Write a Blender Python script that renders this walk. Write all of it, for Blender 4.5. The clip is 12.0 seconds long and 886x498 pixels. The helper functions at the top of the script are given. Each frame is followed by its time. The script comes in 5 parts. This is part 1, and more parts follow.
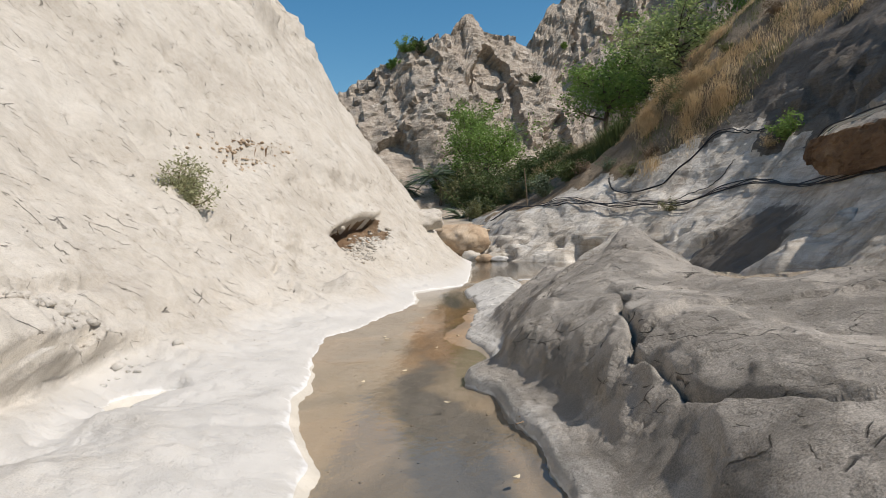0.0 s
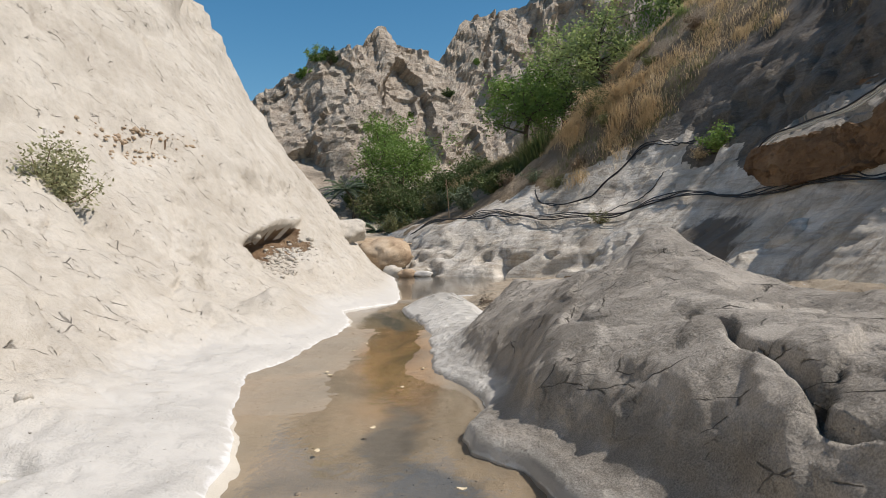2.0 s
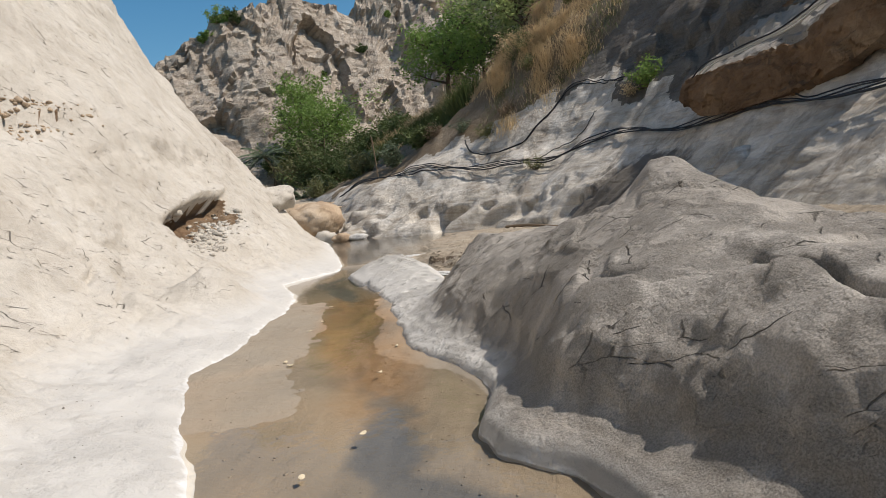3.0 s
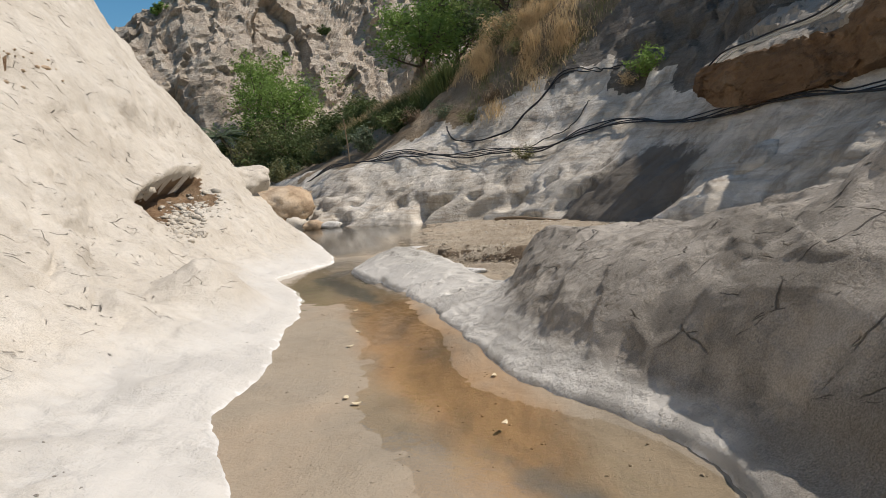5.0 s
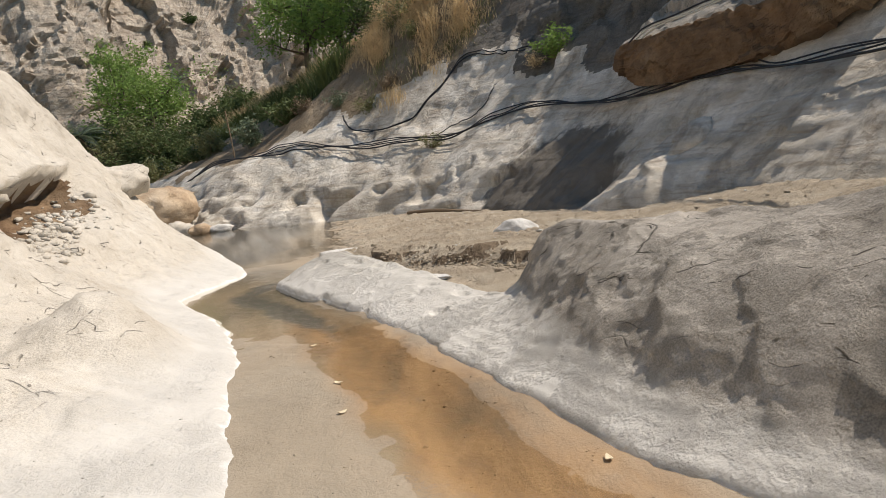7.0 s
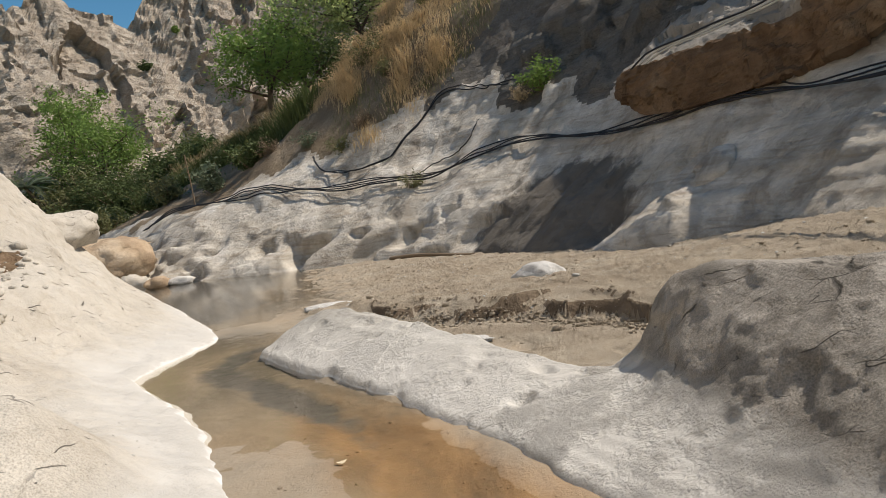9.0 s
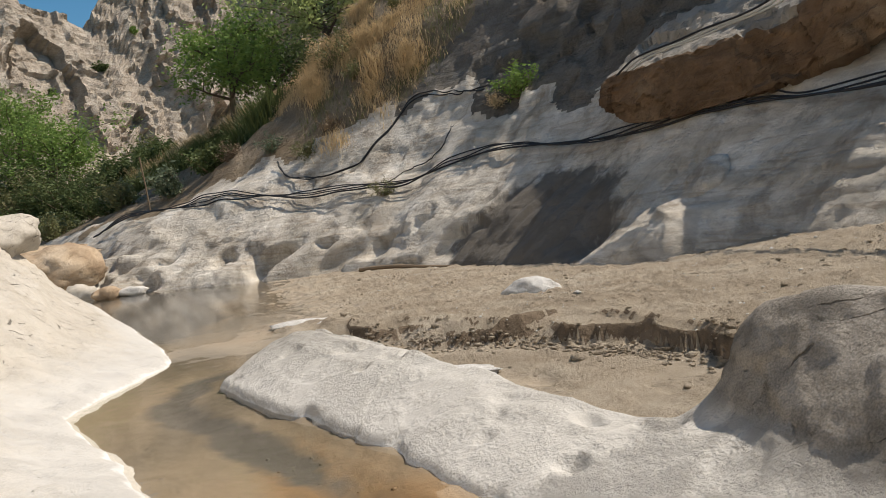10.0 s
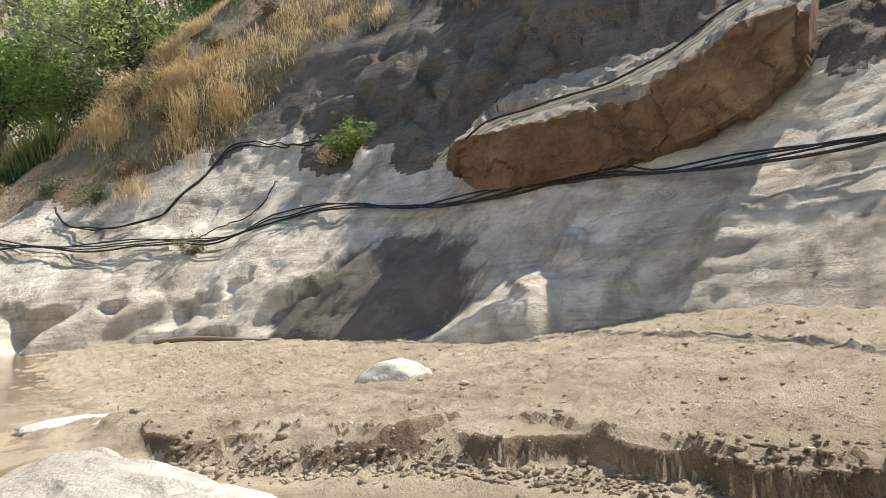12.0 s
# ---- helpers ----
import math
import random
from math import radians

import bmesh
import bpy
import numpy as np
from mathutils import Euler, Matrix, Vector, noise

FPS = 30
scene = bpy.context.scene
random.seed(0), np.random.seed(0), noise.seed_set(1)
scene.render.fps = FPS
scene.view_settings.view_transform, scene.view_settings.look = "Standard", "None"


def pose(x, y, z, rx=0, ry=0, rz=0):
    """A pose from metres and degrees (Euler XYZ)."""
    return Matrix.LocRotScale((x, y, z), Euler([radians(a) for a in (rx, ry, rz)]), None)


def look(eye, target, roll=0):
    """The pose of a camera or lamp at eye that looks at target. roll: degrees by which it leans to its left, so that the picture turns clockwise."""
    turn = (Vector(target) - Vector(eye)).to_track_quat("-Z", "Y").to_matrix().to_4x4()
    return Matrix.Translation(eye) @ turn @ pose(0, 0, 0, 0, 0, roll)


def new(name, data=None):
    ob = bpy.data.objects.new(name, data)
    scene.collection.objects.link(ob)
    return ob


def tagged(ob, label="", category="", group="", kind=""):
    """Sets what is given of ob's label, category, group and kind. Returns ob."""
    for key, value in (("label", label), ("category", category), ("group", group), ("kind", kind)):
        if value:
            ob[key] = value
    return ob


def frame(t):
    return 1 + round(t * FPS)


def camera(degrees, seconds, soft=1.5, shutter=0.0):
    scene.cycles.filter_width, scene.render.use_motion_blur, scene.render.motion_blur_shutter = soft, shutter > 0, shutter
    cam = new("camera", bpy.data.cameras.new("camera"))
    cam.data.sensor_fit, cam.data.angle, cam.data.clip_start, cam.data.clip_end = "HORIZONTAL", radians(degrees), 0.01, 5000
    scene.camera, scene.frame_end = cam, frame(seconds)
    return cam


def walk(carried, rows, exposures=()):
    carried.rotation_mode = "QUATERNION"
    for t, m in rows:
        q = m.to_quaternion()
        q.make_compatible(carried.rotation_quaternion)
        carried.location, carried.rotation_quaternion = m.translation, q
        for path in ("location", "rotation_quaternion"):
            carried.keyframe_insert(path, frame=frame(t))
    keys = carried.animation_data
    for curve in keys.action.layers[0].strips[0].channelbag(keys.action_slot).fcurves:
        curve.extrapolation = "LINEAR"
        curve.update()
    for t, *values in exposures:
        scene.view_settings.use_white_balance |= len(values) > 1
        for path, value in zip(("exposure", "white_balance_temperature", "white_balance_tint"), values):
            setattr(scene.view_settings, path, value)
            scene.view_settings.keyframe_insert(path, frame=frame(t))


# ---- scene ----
cam = camera(67.0, 12.0, 0.7)
PATH = [
    (0, (3.504, 13.6, 1.59), (2.798, 15.471, 1.542), -0.9),
    (0.5, (3.116, 14.049, 1.563), (2.516, 15.955, 1.482), -0.4),
    (1, (2.777, 14.524, 1.556), (2.282, 16.461, 1.59), 0.7),
    (1.5, (2.412, 14.966, 1.453), (1.869, 16.888, 1.341), 1.1),
    (2, (2.122, 15.508, 1.447), (1.679, 17.458, 1.444), -0.8),
    (2.5, (1.793, 15.993, 1.424), (1.36, 17.937, 1.244), -7.0),
    (2.7, (1.705, 16.284, 1.468), (1.454, 18.239, 1.124), -7.7),
    (3, (1.494, 16.491, 1.445), (1.257, 18.472, 1.304), -5.8),
    (3.5, (1.163, 17.052, 1.442), (0.889, 19.025, 1.257), -5.5),
    (3.7, (1.01, 17.196, 1.447), (0.725, 19.162, 1.22), -5.1),
    (5.3, (-0.174, 18.473, 1.453), (-0.195, 20.465, 1.277), -5.4),
    (5.5, (-0.305, 18.657, 1.495), (-0.289, 20.64, 1.238), -7.4),
    (6, (-0.551, 19.117, 1.481), (-0.445, 21.094, 1.198), -4.3),
    (6.5, (-0.733, 19.603, 1.5), (-0.489, 21.571, 1.243), -6.1),
    (7, (-0.966, 20.125, 1.505), (-0.72, 22.097, 1.274), -6.1),
    (7.2, (-1.053, 20.299, 1.518), (-0.829, 22.272, 1.286), -6.9),
    (8.8, (-1.46, 22.076, 1.483), (-1.135, 24.047, 1.386), -7.2),
    (9, (-1.488, 22.286, 1.462), (-1.113, 24.248, 1.35), -7.3),
    (9.5, (-1.539, 22.869, 1.472), (-1.017, 24.792, 1.297), -6.7),
    (10, (-1.608, 23.396, 1.481), (-1.119, 25.333, 1.386), -6.5),
    (10.5, (-1.613, 23.946, 1.488), (-1.053, 25.861, 1.344), -6.1),
    (11, (-1.601, 24.492, 1.484), (-1.086, 26.419, 1.341), -7.4),
    (11.5, (-1.622, 24.958, 1.473), (-0.914, 26.827, 1.388), -4.2),
    (11.8, (-1.56, 25.363, 1.475), (-0.637, 27.137, 1.53), -2.6),
    (12, (-1.497, 25.606, 1.479), (-0.466, 27.318, 1.539), -4.0),
]
walk(cam, [(t, look(eye, target, roll)) for t, eye, target, roll in PATH], [(0, -0.05, 6550, 12.2), (3.7, -0.04, 6700, 12.4), (6.0, 0.0, 6900, 12.5), (7.0, 0.12, 7000, 12.5), (9.0, 0.0, 7000, 12), (10.5, 0.07, 7050, 12), (11.3, 0.25, 7100, 11.5), (12, 0.8, 7050, 9.5)])

# ---- light ----
AZ, EL = radians(-3), radians(53)
world = bpy.data.worlds.new("sky")
world.use_nodes = True
scene.world = world
wn = world.node_tree
sky = wn.nodes.new("ShaderNodeTexSky")
sky.sky_type, sky.sun_disc = "NISHITA", False
sky.sun_elevation, sky.sun_rotation = EL, radians(90) - AZ
sky.altitude, sky.dust_density, sky.air_density, sky.ozone_density = 0, 0.6, 1.0, 1.6
clear = wn.nodes.new("ShaderNodeHueSaturation")
clear.inputs["Saturation"].default_value, clear.inputs["Hue"].default_value = 1.35, 0.488
wn.links.new(sky.outputs[0], clear.inputs["Color"])
wn.links.new(clear.outputs[0], wn.nodes["Background"].inputs[0])
wn.nodes["Background"].inputs[1].default_value = 0.115
sun = new("sun", bpy.data.lights.new("sun", "SUN"))
sun.data.energy, sun.data.angle, sun.data.color = 5.0, radians(0.53), (1.0, 0.95, 0.87)
sun.matrix_world = look((60 * math.cos(AZ) * math.cos(EL), 60 * math.sin(AZ) * math.cos(EL), 60 * math.sin(EL)), (0, 0, 0))


# ---- materials ----
def material(name):
    m = bpy.data.materials.new(name)
    m.use_nodes = True
    return m, m.node_tree.nodes, m.node_tree.links, m.node_tree.nodes["Principled BSDF"]


def noise_node(n, l, scale, detail=6, rough=0.6, squash=(1, 1, 1), distort=0.0):
    tc = n.new("ShaderNodeNewGeometry")
    mp = n.new("ShaderNodeMapping")
    mp.inputs["Scale"].default_value = squash
    l.new(tc.outputs["Position"], mp.inputs["Vector"])
    t = n.new("ShaderNodeTexNoise")
    t.inputs["Scale"].default_value, t.inputs["Detail"].default_value = scale, detail
    t.inputs["Roughness"].default_value, t.inputs["Distortion"].default_value = rough, distort
    l.new(mp.outputs[0], t.inputs["Vector"])
    return t.outputs["Fac"]


def ramp(n, l, fac, stops):
    r = n.new("ShaderNodeValToRGB")
    e = r.color_ramp.elements
    e[0].position, e[0].color = stops[0][0], (*stops[0][1], 1)
    e[1].position, e[1].color = stops[-1][0], (*stops[-1][1], 1)
    for p, c in stops[1:-1]:
        e.new(p).color = (*c, 1)
    l.new(fac, r.inputs[0])
    return r.outputs[0]


def mix(n, l, fac, a, b, mode="MIX"):
    x = n.new("ShaderNodeMix")
    x.data_type, x.blend_type = "RGBA", mode
    for sock, v in ((x.inputs[0], fac), (x.inputs[6], a), (x.inputs[7], b)):
        if isinstance(v, (int, float)):
            sock.default_value = v
        elif isinstance(v, tuple):
            sock.default_value = (*v, 1)
        else:
            l.new(v, sock)
    return x.outputs[2]


def bumped(n, l, bsdf, parts):
    last = None
    for h, strength, dist in parts:
        b = n.new("ShaderNodeBump")
        b.inputs["Strength"].default_value, b.inputs["Distance"].default_value = strength, dist
        l.new(h, b.inputs["Height"])
        if last:
            l.new(last, b.inputs["Normal"])
        last = b.outputs[0]
    l.new(last, bsdf.inputs["Normal"])


def height_band(n, l, low, high, jitter, scale=3.0, lift=0.0):
    """1 below low, 0 above high, with an uneven border."""
    g = n.new("ShaderNodeNewGeometry")
    s = n.new("ShaderNodeSeparateXYZ")
    l.new(g.outputs["Position"], s.inputs[0])
    a = n.new("ShaderNodeMath")
    a.operation = "MULTIPLY_ADD"
    l.new(noise_node(n, l, scale, 5), a.inputs[0])
    a.inputs[1].default_value = -jitter
    low_z = s.outputs["Z"]
    if lift:
        # the band climbs along the stream
        y = n.new("ShaderNodeMapRange")
        y.inputs["From Min"].default_value, y.inputs["From Max"].default_value = 21.0, 25.5
        y.inputs["To Min"].default_value, y.inputs["To Max"].default_value = 0.0, lift
        l.new(s.outputs["Y"], y.inputs["Value"])
        sub = n.new("ShaderNodeMath")
        sub.operation = "SUBTRACT"
        l.new(s.outputs["Z"], sub.inputs[0])
        l.new(y.outputs[0], sub.inputs[1])
        low_z = sub.outputs[0]
    l.new(low_z, a.inputs[2])
    r = n.new("ShaderNodeMapRange")
    r.inputs["From Min"].default_value, r.inputs["From Max"].default_value = low - jitter / 2, high - jitter / 2
    r.inputs["To Min"].default_value, r.inputs["To Max"].default_value = 1, 0
    l.new(a.outputs[0], r.inputs["Value"])
    return r.outputs[0]


def crack_lines(n, l, scale, squash, turn, width, gate_scale, gate):
    """0 on short broken fracture lines, 1 elsewhere."""
    g = n.new("ShaderNodeNewGeometry")
    warp = n.new("ShaderNodeTexNoise")
    warp.inputs["Scale"].default_value, warp.inputs["Detail"].default_value = 1.6, 4
    l.new(g.outputs["Position"], warp.inputs["Vector"])
    add = n.new("ShaderNodeVectorMath")
    add.operation = "MULTIPLY_ADD"
    l.new(warp.outputs["Color"], add.inputs[0])
    add.inputs[1].default_value = (0.3, 0.3, 0.3)
    l.new(g.outputs["Position"], add.inputs[2])
    rot = n.new("ShaderNodeMapping")
    rot.inputs["Rotation"].default_value = tuple(radians(v) for v in turn)
    l.new(add.outputs[0], rot.inputs["Vector"])
    mp = n.new("ShaderNodeMapping")
    mp.inputs["Scale"].default_value = squash
    l.new(rot.outputs[0], mp.inputs["Vector"])
    v = n.new("ShaderNodeTexVoronoi")
    v.feature = "DISTANCE_TO_EDGE"
    v.inputs["Scale"].default_value = scale
    l.new(mp.outputs[0], v.inputs["Vector"])
    line = ramp(n, l, v.outputs["Distance"], [(width * 0.3, (0, 0, 0)), (width, (1, 1, 1))])
    part = ramp(n, l, noise_node(n, l, gate_scale, 3, 0.6), [(gate, (0, 0, 0)), (gate + 0.05, (1, 1, 1))])
    return mix(n, l, part, (1, 1, 1), line)


def rock(name, dark, mid, light, grain=0.006, coarse=0.05, crust=0.0, strata=False, grit=90, cracks=False, streaks=False, stain_shade=None, lift=0.0, pale=0.4, foot=(0.53, 0.505, 0.465)):
    m, n, l, b = material(name)
    big = noise_node(n, l, 0.55, 6, 0.62)
    col = ramp(n, l, big, [(0.3, dark), (0.52, mid), (0.72, light)])
    fine = noise_node(n, l, grit, 4, 0.7)
    low, high = (0.40, 0.60) if grain > 0.005 else (0.36, 0.56)
    col = mix(n, l, 0.55 if grain > 0.005 else 0.5, col, ramp(n, l, fine, [(low, (0.42, 0.41, 0.39)), (high, (1.12, 1.12, 1.12))]), "MULTIPLY")
    medium = noise_node(n, l, 7, 8, 0.68, distort=0.4)
    col = mix(n, l, 0.3, col, ramp(n, l, medium, [(0.34, (0.6, 0.57, 0.53)), (0.55, (1, 1, 1))]), "MULTIPLY")
    if cracks:
        cut = crack_lines(n, l, 1.2, (1.0, 0.55, 2.0), (34, 0, 12), 0.011, 2.4, 0.535)
        hair = crack_lines(n, l, 2.6, (1.0, 0.5, 2.0), (26, 0, -20), 0.014, 4.0, 0.565)
        cut = mix(n, l, 1.0, cut, hair, "MULTIPLY")
        # the washed foot is worn smooth
        cut = mix(n, l, height_band(n, l, 0.3, 0.5, 0.3), cut, (1, 1, 1))
        col = mix(n, l, 0.6, col, cut, "MULTIPLY")
    if strata:
        st = noise_node(n, l, 1.6, 6, 0.6, (0.35, 0.35, 3.2), 0.8)
        col = mix(n, l, 0.5, col, ramp(n, l, st, [(0.36, (0.62, 0.54, 0.46)), (0.5, (1, 1, 1)), (0.66, (0.92, 0.84, 0.74))]), "MULTIPLY")
    if streaks:
        sk = noise_node(n, l, 0.9, 6, 0.65, (1.0, 1.0, 0.55), 0.7)
        col = mix(n, l, 0.8, col, ramp(n, l, sk, [(0.38, (0.60, 0.56, 0.51)), (0.47, (0.90, 0.88, 0.84)), (0.58, (1.12, 1.11, 1.08))]), "MULTIPLY")
    if crust:
        col = mix(n, l, height_band(n, l, pale * 0.35, pale, pale * 0.8, 4.0, lift), col, foot)
        col = mix(n, l, height_band(n, l, crust * 0.1, crust * 0.5, crust * 2.6, 5.0), col, (0.66, 0.645, 0.62))
    if stain_shade:
        # local dark patch: wet stain and cast shadow painted as one colour
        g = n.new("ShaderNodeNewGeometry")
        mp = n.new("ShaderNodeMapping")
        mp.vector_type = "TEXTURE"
        mp.inputs["Location"].default_value, mp.inputs["Rotation"].default_value, mp.inputs["Scale"].default_value = stain_shade
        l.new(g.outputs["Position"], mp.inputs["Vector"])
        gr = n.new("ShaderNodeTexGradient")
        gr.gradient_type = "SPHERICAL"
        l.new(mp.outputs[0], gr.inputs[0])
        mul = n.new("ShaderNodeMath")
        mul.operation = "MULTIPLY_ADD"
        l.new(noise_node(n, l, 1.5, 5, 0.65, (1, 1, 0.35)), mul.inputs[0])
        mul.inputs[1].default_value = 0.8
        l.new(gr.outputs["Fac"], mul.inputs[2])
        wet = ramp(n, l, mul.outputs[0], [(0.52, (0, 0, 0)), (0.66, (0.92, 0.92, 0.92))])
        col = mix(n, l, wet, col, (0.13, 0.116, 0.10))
    l.new(col, b.inputs["Base Color"])
    b.inputs["Roughness"].default_value = 0.92
    b.inputs["Specular IOR Level"].default_value = 0.2
    patch = ramp(n, l, noise_node(n, l, 1.8, 5, 0.65), [(0.42, (0.12, 0.12, 0.12)), (0.56, (1, 1, 1))])
    speck = mix(n, l, 1.0, fine, patch, "MULTIPLY")
    coarse_grain = mix(n, l, 1.0, noise_node(n, l, grit * 0.42, 3, 0.65), patch, "MULTIPLY")
    relief = [(medium, 0.6, coarse), (coarse_grain, 1.0, grain * 2.4), (speck, 1.0, grain * 2.0)]
    if strata:
        relief.insert(0, (st, 0.6, coarse * 1.5))
    if cracks:
        relief.append((cut, 0.8, 0.03))
    bumped(n, l, b, relief)
    return m


MARL = rock("pale_marl", (0.43, 0.385, 0.325), (0.52, 0.475, 0.41), (0.57, 0.53, 0.47), 0.004, 0.035, crust=0.06, cracks=True)
GREY = rock("grey_sandstone", (0.285, 0.256, 0.22), (0.36, 0.327, 0.285), (0.43, 0.396, 0.35), 0.010, 0.03, crust=0.04, cracks=True, grit=95, pale=0.16, lift=0.26, foot=(0.50, 0.475, 0.435))
SLAB = rock("pale_slab_stone", (0.355, 0.335, 0.30), (0.43, 0.408, 0.37), (0.50, 0.48, 0.44), 0.006, 0.02, crust=0.05, grit=60)
# the wall's dark patch holds a stain and the overhang's painted shadow
WALL = rock("washed_sandstone", (0.49, 0.455, 0.40), (0.63, 0.59, 0.535), (0.74, 0.715, 0.675), 0.010, 0.06, strata=True, streaks=True, stain_shade=((4.6, 39.5, 1.0), (0, 0, radians(24)), (3.0, 3.4, 3.4)))
CRAG = rock("weathered_crag", (0.36, 0.305, 0.25), (0.51, 0.44, 0.365), (0.63, 0.565, 0.485), 0.03, 0.16, strata=True, grit=14)
# grey stone of the upper bank, its colour lowered for the slope's shade
BANK_SHADED = rock("weathered_shaded_bank", (0.135, 0.123, 0.108), (0.19, 0.175, 0.155), (0.26, 0.242, 0.215), 0.016, 0.14, strata=True, grit=30)
SCREE = rock("dark_scree", (0.13, 0.112, 0.094), (0.21, 0.185, 0.16), (0.30, 0.27, 0.235), 0.02, 0.12, strata=True, grit=30)
EARTH = rock("slope_earth", (0.20, 0.15, 0.10), (0.27, 0.21, 0.145), (0.36, 0.29, 0.21), 0.02, 0.08, grit=30)
# scarp-face earth: damp brown with the face's shade put into the colour
DAMP_SHADE = rock("damp_shaded_earth", (0.13, 0.095, 0.065), (0.20, 0.15, 0.105), (0.28, 0.22, 0.16), 0.01, 0.03)
BROWN = rock("brown_sandstone", (0.13, 0.08, 0.048), (0.22, 0.145, 0.09), (0.33, 0.25, 0.17), 0.012, 0.06, strata=True)
ORANGE = rock("orange_sandstone", (0.42, 0.29, 0.19), (0.52, 0.40, 0.28), (0.62, 0.52, 0.41), 0.01, 0.05)
WHITE = rock("white_limestone", (0.55, 0.53, 0.50), (0.66, 0.64, 0.61), (0.74, 0.73, 0.70), 0.006, 0.03)


def sand_material():
    m, n, l, b = material("wadi_sand")
    big = noise_node(n, l, 0.8, 6, 0.6, distort=0.5)
    dry = ramp(n, l, big, [(0.3, (0.31, 0.25, 0.182)), (0.55, (0.415, 0.345, 0.26)), (0.75, (0.50, 0.435, 0.35))])
    mud = ramp(n, l, noise_node(n, l, 0.9, 4, 0.5, (1, 0.5, 1), 0.8), [(0.34, (0.215, 0.183, 0.14)), (0.52, (0.305, 0.252, 0.187)), (0.72, (0.35, 0.27, 0.19))])
    wet = height_band(n, l, 0.0, 0.07, 0.05, 2.0)
    grit = noise_node(n, l, 60, 5, 0.75)
    # the rust-stained channel of the stream
    g = n.new("ShaderNodeNewGeometry")
    mp = n.new("ShaderNodeMapping")
    mp.vector_type = "TEXTURE"
    mp.inputs["Location"].default_value, mp.inputs["Rotation"].default_value, mp.inputs["Scale"].default_value = (-0.6, 24.6, 0), (0, 0, radians(16.6)), (0.75, 5.2, 2)
    l.new(g.outputs["Position"], mp.inputs["Vector"])
    gr = n.new("ShaderNodeTexGradient")
    gr.gradient_type = "SPHERICAL"
    l.new(mp.outputs[0], gr.inputs[0])
    add = n.new("ShaderNodeMath")
    add.operation = "MULTIPLY_ADD"
    l.new(noise_node(n, l, 1.6, 5, 0.6, (1, 0.4, 1), 0.6), add.inputs[0])
    add.inputs[1].default_value = 0.7
    l.new(gr.outputs["Fac"], add.inputs[2])
    rust = ramp(n, l, add.outputs[0], [(0.48, (0, 0, 0)), (0.82, (0.85, 0.85, 0.85))])
    tone = ramp(n, l, noise_node(n, l, 2.3, 5, 0.65, (1, 0.35, 1), 0.5), [(0.33, (0.19, 0.13, 0.078)), (0.5, (0.30, 0.185, 0.095)), (0.66, (0.38, 0.24, 0.12))])
    mud = mix(n, l, rust, mud, tone)
    # grey bed colour in the pool's deepest part, painted for the water's dark reflection
    mud = mix(n, l, height_band(n, l, -0.085, -0.066, 0.025, 2.0), mud, (0.15, 0.14, 0.125))
    col = mix(n, l, wet, dry, mud)
    rough_part = mix(n, l, wet, (0.5, 0.5, 0.5), (0.16, 0.16, 0.16))
    col = mix(n, l, rough_part, col, ramp(n, l, grit, [(0.32, (0.4, 0.37, 0.33)), (0.50, (1, 1, 1))]), "MULTIPLY")
    l.new(col, b.inputs["Base Color"])
    r = n.new("ShaderNodeMapRange")
    r.inputs["To Min"].default_value, r.inputs["To Max"].default_value = 0.95, 0.55
    l.new(wet, r.inputs["Value"])
    l.new(r.outputs[0], b.inputs["Roughness"])
    b.inputs["Specular IOR Level"].default_value = 0.25
    bumped(n, l, b, [(noise_node(n, l, 9, 6, 0.75), 0.5, 0.04), (mix(n, l, wet, noise_node(n, l, 30, 3, 0.7), (0.5, 0.5, 0.5)), 0.9, 0.02), (mix(n, l, wet, grit, (0.5, 0.5, 0.5)), 1.0, 0.02)])
    return m


def water_material():
    m, n, l, b = material("shallow_water")
    out = n["Material Output"]
    n.remove(b)
    tr = n.new("ShaderNodeBsdfTransparent")
    tr.inputs[0].default_value = (0.92, 0.89, 0.83, 1)
    gl = n.new("ShaderNodeBsdfGlossy")
    gl.inputs["Roughness"].default_value = 0.04
    fr = n.new("ShaderNodeFresnel")
    fr.inputs["IOR"].default_value = 1.33
    bump = n.new("ShaderNodeBump")
    bump.inputs["Strength"].default_value, bump.inputs["Distance"].default_value = 0.25, 0.01
    l.new(noise_node(n, l, 9, 3, 0.5, (1, 0.7, 1), 0.6), bump.inputs["Height"])
    l.new(bump.outputs[0], gl.inputs["Normal"])
    l.new(bump.outputs[0], fr.inputs["Normal"])
    ms = n.new("ShaderNodeMixShader")
    l.new(fr.outputs[0], ms.inputs[0])
    l.new(tr.outputs[0], ms.inputs[1])
    l.new(gl.outputs[0], ms.inputs[2])
    l.new(ms.outputs[0], out.inputs[0])
    return m


